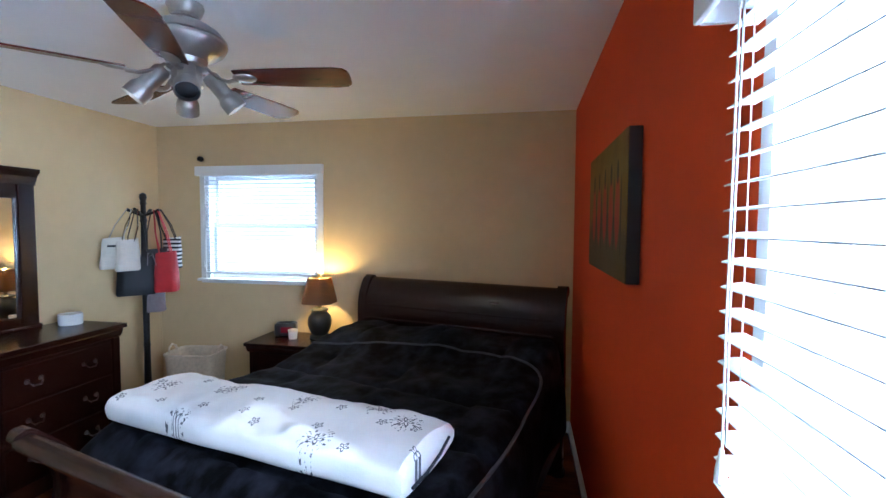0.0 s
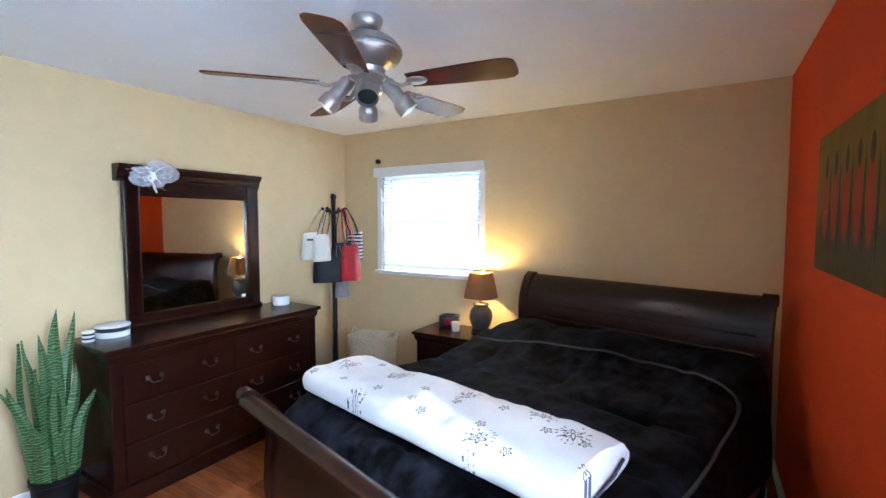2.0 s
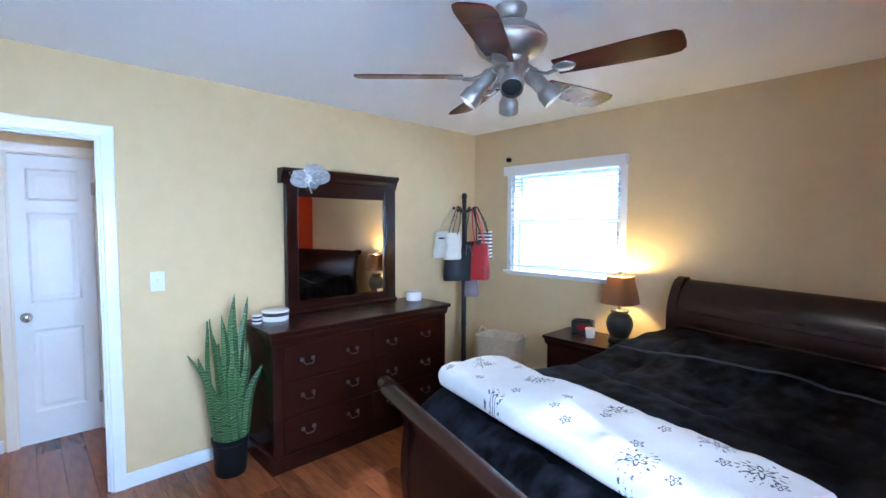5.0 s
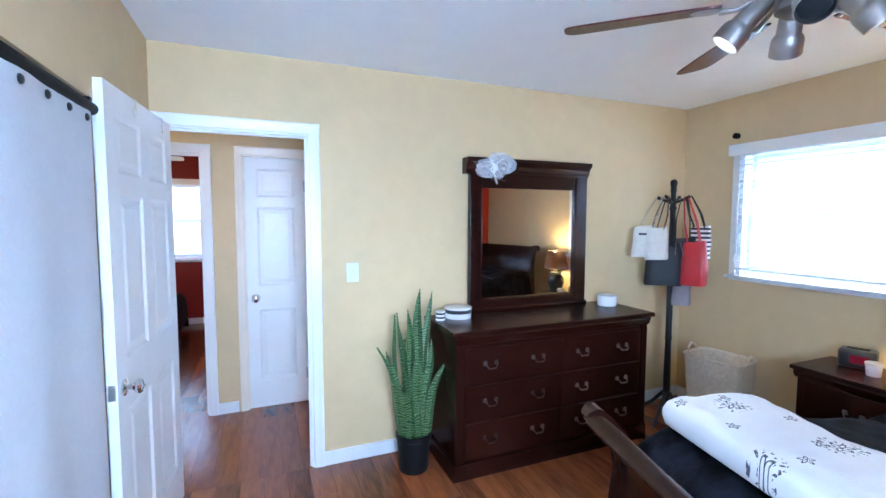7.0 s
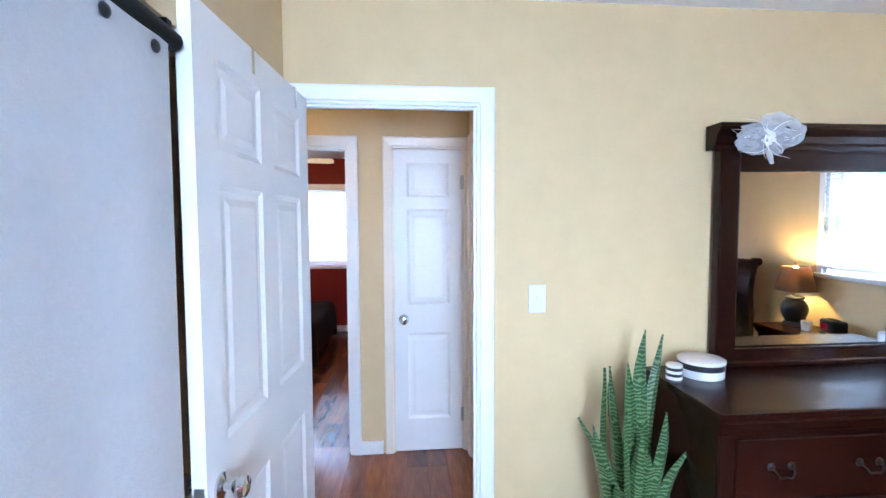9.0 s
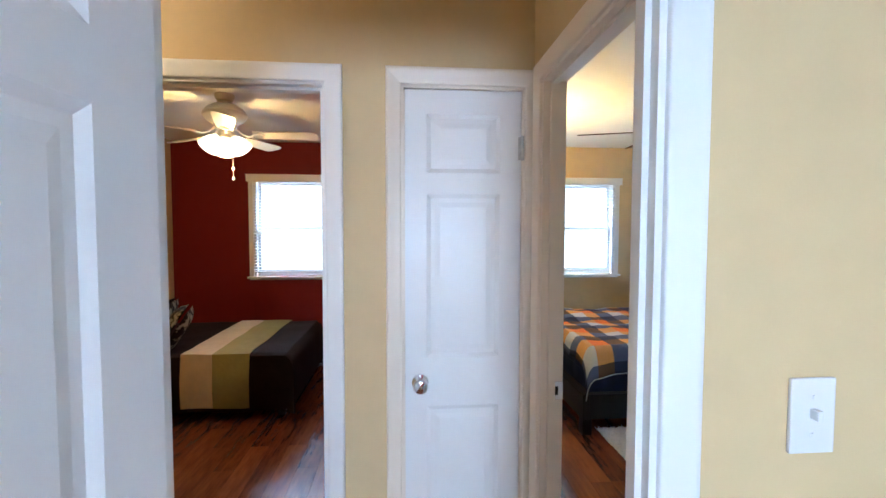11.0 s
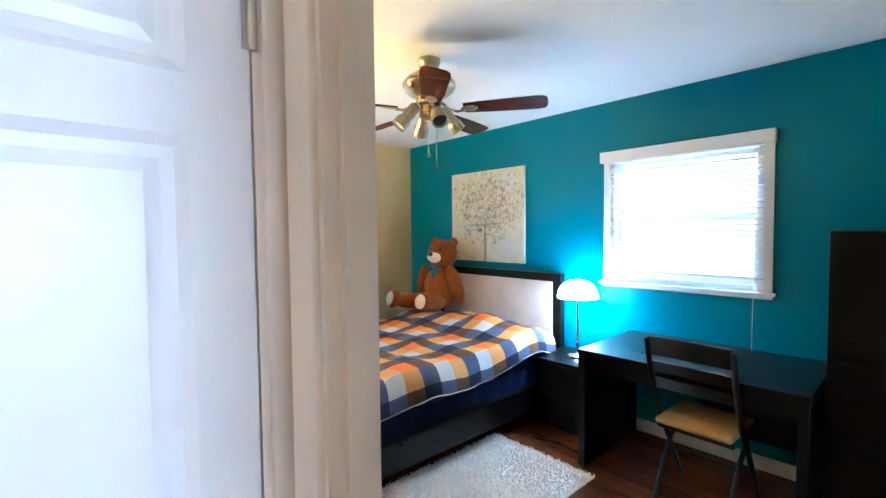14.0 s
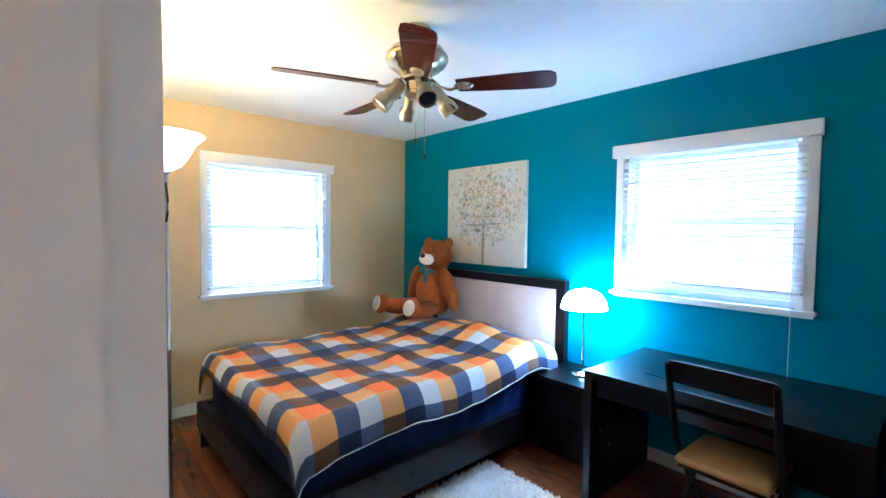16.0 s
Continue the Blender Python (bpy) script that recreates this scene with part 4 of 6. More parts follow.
for i in range(24):
    a, r, bend = rnd.uniform(0, 6.3), rnd.uniform(0.05, 0.15), rnd.uniform(-0.9, 0.9)
    pts = [(math.cos(a + bend * s * s) * r * s * 1.05 + 0.01, -0.035 - 0.03 * math.sin(s * 3 + i) * s, math.sin(a + bend * s * s) * r * s * 0.72 + 0.005) for s in (0.05, 0.25, 0.5, 0.75, 1.0)]
    tube(pts, [0.0014, 0.0018, 0.0016, 0.0010, 0.0005], 4, wb)
part("wisps", wb, WHITEFAB, tulle, "curled white feather wisps")
part("ribbon", tube([(0.01, -0.02, -0.02), (0.02, -0.03, -0.07), (0.035, -0.025, -0.10)], [0.016, 0.02, 0.008], 8, flat=0.3), WHITEFAB, tulle, "", True)
part("flower", blob(0.028, 0.020, 0.026, pose(0, -0.042, 0), rough=0.9), WHITEFAB, tulle, "", True)

# round boxes and candle on the dresser
jar = thing("round_box", "round white box with a black band on the dresser", "box", DR @ pose(0.19, -0.13, DH))
part("body", lathe([(0.083, 0), (0.086, 0.004), (0.086, 0.030), (0.086, 0.057)], 36), WHITEP, jar, "", True)
part("band", lathe([(0.0868, 0.034), (0.0880, 0.036), (0.0880, 0.055), (0.0868, 0.057)], 36), BLACKP, jar, "black band")
part("lid", lathe([(0.089, 0.058), (0.090, 0.061), (0.090, 0.069), (0.084, 0.073), (0.02, 0.074)], 36), WHITEP, jar, "white lid", True)
jar2 = thing("small_jar", "small striped black and white jar on the dresser", "jar", DR @ pose(0.055, -0.16, DH))
for i, mt in enumerate((WHITEP, BLACKP, WHITEP, BLACKP, WHITEP)):
    part("band", lathe([(0.030, i * 0.012), (0.031, i * 0.012 + 0.001), (0.031, i * 0.012 + 0.011), (0.030, i * 0.012 + 0.012)], 24), mt, jar2)
cand = thing("candle_jar", "white ceramic jar standing on the dresser", "jar", DR @ pose(1.385, -0.17, DH))
part("body", lathe([(0.062, 0), (0.068, 0.006), (0.069, 0.062), (0.066, 0.070), (0.060, 0.068), (0.058, 0.055)], 32), WHITEP, cand, "", True)
part("rim", lathe([(0.066, 0.068), (0.070, 0.072), (0.066, 0.076), (0.060, 0.074)], 32), WHITEP, cand, "", True)

# snake plant
plant = thing("snake_plant", "tall green banded snake plant in a black pot", "plant", pose(0.235, -2.505, 0))
part("pot", lathe([(0.086, 0.0), (0.089, 0.01), (0.102, 0.20), (0.109, 0.205), (0.109, 0.232), (0.101, 0.233), (0.097, 0.20)], 30), POTS, plant, "black plastic nursery pot", True)
part("soil", lathe([(0.097, 0.195), (0.065, 0.205), (0.001, 0.208)], 24), SOIL, plant)


def leaf_material(name):
    m = shader(name, (0.055, 0.15, 0.045), 0.38, grain=12, amount=0.2)
    n, k = m.node_tree.nodes, m.node_tree.links
    b = n["Principled BSDF"]
    co = n.new("ShaderNodeTexCoord")
    w = n.new("ShaderNodeTexWave")
    w.bands_direction = "Z"
    w.inputs["Scale"].default_value, w.inputs["Distortion"].default_value, w.inputs["Detail"].default_value = 19.0, 11.0, 5
    k.new(co.outputs["Object"], w.inputs["Vector"])
    mr = n.new("ShaderNodeMapRange")
    mr.inputs[1].default_value, mr.inputs[2].default_value = 0.50, 0.85
    k.new(w.outputs["Fac"], mr.inputs[0])
    mix = n.new("ShaderNodeMix")
    mix.data_type = "RGBA"
    mix.inputs[6].default_value, mix.inputs[7].default_value = (0.016, 0.058, 0.012, 1), (0.150, 0.215, 0.085, 1)
    k.new(mr.outputs[0], mix.inputs[0])
    k.new(mix.outputs[2], b.inputs["Base Color"])
    return m


LEAF = leaf_material("banded_green_leaf")
rnd = random.Random(11)
# where each leaf roots and ends along the wall, how far it stands out, and its height
LEAVES = ((0.02, 0.05, 0.0, 0.98), (0.06, 0.12, -0.03, 0.95), (-0.02, -0.04, 0.02, 0.86), (-0.05, -0.10, 0.0, 0.84), (-0.07, -0.13, -0.03, 0.82), (-0.08, -0.22, 0.03, 0.63),
          (-0.07, -0.17, 0.05, 0.61), (0.07, 0.18, 0.05, 0.52), (0.02, 0.01, 0.06, 0.52), (-0.04, -0.08, 0.07, 0.70), (-0.01, -0.02, 0.07, 0.60), (0.05, 0.09, 0.06, 0.66),
          (-0.02, -0.06, -0.05, 0.74), (0.01, 0.02, 0.09, 0.34), (0.04, 0.07, -0.05, 0.70), (-0.06, -0.10, 0.08, 0.40))
for i, (y0, y1, depth, hgt) in enumerate(LEAVES):
    a = rnd.uniform(-0.7, 0.7)
    px, py = depth * 0.8, y0
    dx, dy = depth * 0.5 + rnd.uniform(-0.02, 0.02), y1 - y0
    wd = rnd.uniform(0.022, 0.029)
    tw = rnd.uniform(-1.1, 1.1)
    b = bmesh.new()
    prev = None
    for s in range(13):
        v = s / 12
        wv = wd * (0.72 + 0.8 * v - 0.55 * v * v) * (1 - max(0, (v - 0.62) / 0.38) ** 2.2) + 0.0012
        th = a + 1.57 + tw * v
        c = Vector((px + dx * v * v + 0.008 * math.sin(v * 5 + i), py + dy * (0.4 * v + 0.6 * v * v) + 0.016 * math.sin(v * 6 + 2 * i) * v, 0.195 + hgt * 0.94 * v))
        d = Vector((math.cos(th), math.sin(th), 0))
        nn = Vector((-d.y, d.x, 0))
        row = [b.verts.new(c - d * wv + nn * wv * 0.35), b.verts.new(c - d * wv * 0.45 + nn * 0.002), b.verts.new(c + nn * -0.003), b.verts.new(c + d * wv * 0.45 + nn * 0.002), b.verts.new(c + d * wv + nn * wv * 0.35)]
        if prev:
            for j in range(4):
                b.faces.new((prev[j], prev[j + 1], row[j + 1], row[j]))
        prev = row
    bmesh.ops.recalc_face_normals(b, faces=b.faces)
    bmesh.ops.solidify(b, geom=b.faces[:], thickness=0.003)
    part("leaf", b, LEAF, plant, "", True)

# nightstand
NS = pose(1.13, -0.02, 0)
ns = thing("nightstand", "dark cherry two-drawer nightstand beside the bed", "nightstand", NS)
NW, ND, NH = 0.62, 0.42, 0.68
part("body", box(0.025, NW - 0.025, -ND + 0.04, 0, 0.09, NH - 0.07, 0.005), CHERRYX, ns)
part("frieze", prism([(0, NH - 0.075), (0, NH - 0.025), (-ND + 0.015, NH - 0.025), (-ND + 0.012, NH - 0.040), (-ND + 0.03, NH - 0.066), (-ND + 0.034, NH - 0.075)], 0.014, NW - 0.014, bevel=0.003), CHERRY, ns)
part("top", box(0, NW, -ND, 0, NH - 0.025, NH, 0.007, 3), CHERRY, ns, "glossy dark cherry top")
part("plinth", box(0.012, NW - 0.012, -ND + 0.028, 0, 0, 0.095, 0.007), CHERRY, ns)
for z0, z1 in ((0.11, 0.345), (0.36, 0.60)):
    drawer(ns, 0.06, NW - 0.06, z0, z1, -ND + 0.04, CHERRY, (NW / 2,))

# table lamp
SHADE = shader("amber_lamp_shade", (0.15, 0.085, 0.036), 0.8, grain=40, amount=0.2, bump=0.3)
sn = SHADE.node_tree.nodes["Principled BSDF"]
sn.inputs["Transmission Weight"].default_value = 0.0
tr = SHADE.node_tree.nodes.new("ShaderNodeBsdfTranslucent")
tr.inputs["Color"].default_value = (0.15, 0.085, 0.03, 1)
ms = SHADE.node_tree.nodes.new("ShaderNodeMixShader")
ms.inputs[0].default_value = 0.4
out = SHADE.node_tree.nodes["Material Output"]
SHADE.node_tree.links.new(sn.outputs[0], ms.inputs[1])
SHADE.node_tree.links.new(tr.outputs[0], ms.inputs[2])
SHADE.node_tree.links.new(ms.outputs[0], out.inputs["Surface"])
lamp = thing("table_lamp", "dark urn table lamp with a lit amber shade on the nightstand", "lamp", pose(1.63, -0.16, NH))
DARKPOT = shader("dark_ribbed_ceramic", (0.020, 0.022, 0.022), 0.45, grain=14, amount=0.4, bump=0.4, bump_scale=60)
part("foot", lathe([(0.072, 0), (0.080, 0.006), (0.080, 0.020), (0.062, 0.032)], 28), DARKPOT, lamp, "", True)
part("urn", lathe([(0.060, 0.030), (0.078, 0.060), (0.093, 0.105), (0.096, 0.135), (0.088, 0.175), (0.066, 0.205), (0.050, 0.214), (0.066, 0.222), (0.070, 0.232), (0.060, 0.240), (0.02, 0.243)], 24), DARKPOT, lamp, "dark ribbed urn base", True)
part("neck", lathe([(0.016, 0.240), (0.014, 0.262), (0.022, 0.268), (0.010, 0.280), (0.010, 0.33)], 16), BRASS, lamp, "", True)
shade_bm = bmesh.new()
prof = [(0.133, 0.285), (0.126, 0.33), (0.110, 0.40), (0.097, 0.455), (0.090, 0.488)]
n8 = 32
rr = []
for inset in (0.0, 0.003):
    for r, z in (prof if inset == 0 else reversed(prof)):
        ring = []
        for i in range(n8):
            a = 2 * math.pi * i / n8
            k = max(abs(math.cos(a)), abs(math.sin(a)))
            q = (r - inset) * min(1.06, 0.90 / k + 0.03)
            ring.append(shade_bm.verts.new((q * math.cos(a), q * math.sin(a), z)))
        rr.append(ring)
for a, c in zip(rr, rr[1:] + rr[:1]):
    for i in range(n8):
        shade_bm.faces.new((a[i], a[(i + 1) % n8], c[(i + 1) % n8], c[i]))
sh = part("shade", shade_bm, SHADE, lamp, "amber fabric bell shade", True)
part("finial", lathe([(0.004, 0.485), (0.010, 0.500), (0.013, 0.510), (0.006, 0.522)], 14), BRASS, lamp, "", True)
part("harp", tube([(0.0, -0.045, 0.33), (0, -0.052, 0.41), (0, 0, 0.49), (0, 0.052, 0.41), (0, 0.045, 0.33)], 0.002, 6), BRASS, lamp)

# clock radio and cup
radio = thing("clock_radio", "black rounded clock radio on the nightstand", "clock radio", pose(1.315, -0.13, NH, 0, 0, 18))
part("body", box(-0.085, 0.085, -0.055, 0.055, 0.0, 0.105, 0.022, 4), BLACKP, radio, "", True)
part("display", box(-0.03, 0.055, -0.058, -0.054, 0.03, 0.075), shader("dark_red_display", (0.06, 0.004, 0.010), 0.2, emit=((0.5, 0.02, 0.04), 0.12)), radio, "dark red display")
part("top_button", box(-0.05, 0.05, -0.02, 0.02, 0.104, 0.110, 0.002), BLACKM, radio)
cup = thing("candle_cup", "small white candle cup on the nightstand", "cup", pose(1.435, -0.235, NH))
part("cup_body", lathe([(0.030, 0), (0.032, 0.003), (0.037, 0.060), (0.034, 0.060), (0.030, 0.02)], 24), WHITEP, cup, "", True)
part("lid", lathe([(0.039, 0.060), (0.039, 0.072), (0.034, 0.075), (0.01, 0.076)], 24), WHITELEATHER, cup, "cream lid", True)

# laundry basket
bk = thing("laundry_basket", "cream woven laundry basket with loop handles on the floor", "basket", pose(0.55, -0.235, 0, 0, 0, 8))
w = bmesh.new()
rings = []
for inset, zs in ((0, (0.0, 0.08, 0.16, 0.24, 0.32, 0.40, 0.48, 0.525)), (0.014, (0.525, 0.40, 0.24, 0.08, 0.02))):
    for z in zs:
        k = 0.82 + 0.18 * z / 0.525
        ring = []
        for i in range(40):
            a = 2 * math.pi * i / 40
            c, s = math.cos(a), math.sin(a)
            ring.append(w.verts.new(((0.205 * k - inset) * math.copysign(abs(c) ** 0.35, c), (0.150 * k - inset) * math.copysign(abs(s) ** 0.35, s), z)))
        rings.append(ring)
for a, c in zip(rings, rings[1:]):
    for i in range(40):
        w.faces.new((a[i], a[(i + 1) % 40], c[(i + 1) % 40], c[i]))
w.faces.new(rings[0])
w.faces.new(rings[-1])
part("body", w, WICKER, bk, "", True)
rim = [(0.207 * math.copysign(abs(math.cos(a)) ** 0.35, math.cos(a)), 0.152 * math.copysign(abs(math.sin(a)) ** 0.35, math.sin(a)), 0.527) for a in [2 * math.pi * i / 48 for i in range(49)]]
part("rim", tube(rim, 0.009, 8), WICKER, bk, "", True)
for s in (-1, 1):
    part("handle", tube([(s * 0.196, -0.06, 0.49), (s * 0.206, -0.045, 0.56), (s * 0.210, 0, 0.585), (s * 0.206, 0.045, 0.56), (s * 0.196, 0.06, 0.49)], 0.009, 8), WICKER, bk, "", True)

# coat rack with bags
RK = pose(0.33, -0.50, 0)
rack = thing("coat_rack", "black wooden coat rack hung with handbags", "coat rack", RK)
part("pole", lathe([(0.024, 0.03), (0.026, 0.30), (0.022, 0.62), (0.027, 0.64), (0.022, 0.66), (0.024, 1.20), (0.020, 1.60), (0.026, 1.62), (0.020, 1.64), (0.018, 1.74), (0.024, 1.755), (0.019, 1.77), (0.026, 1.80), (0.022, 1.825), (0.008, 1.835)], 18), BLACKWOOD, rack, "", True)
for i in range(4):
    a = 90 * i + 20
    r = pose(0, 0, 0, 0, 0, a)
    part("foot_leg", tube([r @ Vector((0.02, 0, 0.22)), r @ Vector((0.10, 0, 0.12)), r @ Vector((0.22, 0, 0.016))], [0.014, 0.014, 0.012], 8), BLACKWOOD, rack, "", True)
for a, z in ((20, 1.66), (200, 1.66), (285, 1.66), (110, 1.66), (155, 1.30), (335, 1.32)):
    r = pose(0, 0, 0, 0, 0, a)
    part("peg", tube([r @ Vector((0.01, 0, z)), r @ Vector((0.075, 0, z + 0.025)), r @ Vector((0.115, 0, z + 0.045))], [0.010, 0.010, 0.013], 10), BLACKWOOD, rack, "", True)


def tote(name, label, m, w, d, h, mat, strap, flare=1.15, strap_mat=None, peg=None):
    """A soft bag hanging by its straps; its top edge at local z = 0."""
    t = thing(name, label, "bag", m)
    b = bmesh.new()
    loops = []
    zs = [0, -0.2, -0.5, -0.8, -0.95, -1.0]
    for q in zs:
        k = 1 + (flare - 1) * -q
        dd = d * (0.35 + 0.65 * min(1, -q * 1.6))
        ring = []
        for i in range(28):
            a = 2 * math.pi * i / 28
            c, s = math.cos(a), math.sin(a)
            e = 0.92 if q == -1.0 else 1
            jx = 0.006 * noise.noise(Vector((c * 2, s * 2, q * 3 + w * 30)))
            ring.append(b.verts.new((w / 2 * k * e * math.copysign(abs(c) ** 0.4, c) + jx, dd / 2 * e * math.copysign(abs(s) ** 0.6, s) + jx, h * q + 0.012 * c * (1 if q == 0 else 0.3))))
        loops.append(ring)
    for a, c in zip(loops, loops[1:]):
        for i in range(28):
            b.faces.new((a[i], a[(i + 1) % 28], c[(i + 1) % 28], c[i]))
    b.faces.new(loops[-1])
    inner = [b.verts.new((v.co.x * 0.94, v.co.y * 0.8, v.co.z - 0.03)) for v in loops[0]]
    for i in range(28):
        b.faces.new((loops[0][i], loops[0][(i + 1) % 28], inner[(i + 1) % 28], inner[i]))
    b.faces.new(inner)
    part("body", b, mat, t, "", True)
    top = m.inverted() @ peg if peg is not None else Vector((0, 0, strap))
    for s in (-1, 1):
        lo, hi = Vector((-w * 0.28, s * d * 0.14, -0.03)), Vector((w * 0.28, s * d * 0.14, -0.03))
        e = Vector((0.014, s * 0.006, 0))
        part("strap", tube([lo, lo.lerp(top - e, 0.5) - e, top - e, top + e, hi.lerp(top + e, 0.5) + e, hi], 0.006, 6, flat=0.6), strap_mat or mat, t, "", True)
    return t


def striped(name):
    m = shader(name, (0.75, 0.73, 0.68), 0.8, grain=40, amount=0.1)
    n, k = m.node_tree.nodes, m.node_tree.links
    b = n["Principled BSDF"]
    co = n.new("ShaderNodeTexCoord")
    sp = n.new("ShaderNodeSeparateXYZ")
    k.new(co.outputs["Object"], sp.inputs[0])
    md = n.new("ShaderNodeMath")
    md.operation, md.inputs[1].default_value = "PINGPONG", 0.016
    k.new(sp.outputs[2], md.inputs[0])
    gt = n.new("ShaderNodeMath")
    gt.operation, gt.inputs[1].default_value = "GREATER_THAN", 0.008
    k.new(md.outputs[0], gt.inputs[0])
    mix = n.new("ShaderNodeMix")
    mix.data_type = "RGBA"
    k.new(gt.outputs[0], mix.inputs[0])
    mix.inputs[6].default_value, mix.inputs[7].default_value = (0.76, 0.74, 0.70, 1), (0.012, 0.012, 0.014, 1)
    k.new(mix.outputs[2], b.inputs["Base Color"])
    return m


def at_rack(a, r, z, turn):
    q = RK @ pose(0, 0, 0, 0, 0, a) @ pose(r, 0, z)
    return Matrix.Translation(q.translation) @ pose(0, 0, 0, 0, 0, turn)


def peg_tip(a, z, r=0.10):
    return RK @ pose(0, 0, 0, 0, 0, a) @ Vector((r, 0, z + 0.052))


tote("white_handbag", "ivory leather handbag hanging from the coat rack", at_rack(258, 0.125, 1.475, 50), 0.135, 0.10, 0.235, WHITELEATHER, 0.2, 1.22, CHROME, peg_tip(285, 1.655))
wb = tote("white_handbag", "ivory leather bag with a dark clasp on the coat rack", at_rack(236, 0.195, 1.49, 40), 0.135, 0.08, 0.235, WHITELEATHER, 0.2, 1.3, CHROME, peg_tip(200, 1.655))
part("clasp", box(-0.035, 0.035, -0.037, -0.030, -0.07, -0.055), BLACKP, wb, "dark clasp")
tote("black_handbag", "large black leather bag hanging from the coat rack", at_rack(275, 0.085, 1.34, 45), 0.23, 0.10, 0.29, BLACKLEATHER, 0.3, 1.15, None, peg_tip(285, 1.64, 0.08))
tote("black_handbag", "black leather tote hanging on the coat rack pole", at_rack(5, 0.085, 1.40, 40), 0.17, 0.09, 0.34, BLACKLEATHER, 0.3, 1.1, None, peg_tip(20, 1.64, 0.07))
tote("red_tote", "red leather tote hanging from the coat rack", at_rack(8, 0.175, 1.375, 20), 0.145, 0.10, 0.31, REDLEATHER, 0.3, 1.2, None, peg_tip(20, 1.65, 0.09))
tote("striped_tote", "black and white striped tote on the coat rack", at_rack(52, 0.19, 1.485, 20), 0.125, 0.09, 0.25, striped("striped_canvas"), 0.2, 1.0, BLACKLEATHER, peg_tip(20, 1.655, 0.11))
tote("grey_bag", "mauve grey cloth bag hanging low on the coat rack", at_rack(358, 0.10, 1.10, 40), 0.11, 0.06, 0.19, GREYFAB, 0.25, 1.15, None, peg_tip(335, 1.315))

# hall ceiling lamp
hl = thing("ceiling_lamp", "flush hall ceiling lamp with a lit frosted dome", "ceiling lamp", pose(-0.58, -4.55, CEIL))
part("pan", lathe([(0.15, 0.0), (0.155, -0.010), (0.150, -0.022), (0.12, -0.024)], 32), NICKEL, hl, "", True)
for i in range(3):
    part("clip", box(0.138, 0.150, -0.008, 0.008, -0.040, -0.022, 0.002), NICKEL, hl).matrix_local = pose(0, 0, 0, 0, 0, 120 * i)
part("dome", lathe([(0.138, -0.026), (0.130, -0.060), (0.100, -0.090), (0.055, -0.108), (0.004, -0.114), (0.004, -0.111), (0.053, -0.105), (0.097, -0.087), (0.126, -0.059), (0.134, -0.026)], 32), HALL_GLOW, hl, "lit frosted glass dome", True)

# wall things
sw = thing("light_switch", "white toggle light switch on the tan wall", "light switch", pose(0.0, -2.823, 1.206, 0, 0, 90))
part("plate", box(-0.038, 0.038, -0.007, 0, -0.060, 0.060, 0.003), WHITEP, sw)
part("toggle", box(-0.005, 0.005, -0.020, -0.006, -0.004, 0.012, 0.002), WHITEP, sw)
for z in (-0.030, 0.030):
    part("screw", lathe([(0.0035, 0), (0.003, 0.0015)], 10, pose(0, -0.007, z, 90, 0, 0)), WHITEP, sw)
hook = thing("curtain_bracket", "small dark curtain rod bracket still fixed to the wall", "bracket", pose(0.45, 0, 2.165))
part("plate", lathe([(0.022, 0), (0.022, 0.006), (0.012, 0.010)], 18, pose(0, 0, 0, 90, 0, 0)), BLACKM, hook, "", True)
part("stem", lathe([(0.010, 0.008), (0.010, 0.014), (0.020, 0.020), (0.022, 0.030), (0.015, 0.040), (0.003, 0.043)], 18, pose(0, 0, 0, 90, 0, 0)), BLACKM, hook, "", True)


def canvas(name, label, m, w, h, d, front, side):
    t = thing(name, label, "picture", m)
    part("stretcher", box(-w / 2, w / 2, -d, -0.003, -h / 2, h / 2, 0.003), side, t)
    part("painting", box(-w / 2 + 0.001, w / 2 - 0.001, -d - 0.002, -d + 0.001, -h / 2 + 0.001, h / 2 - 0.001), front, t)
    return t


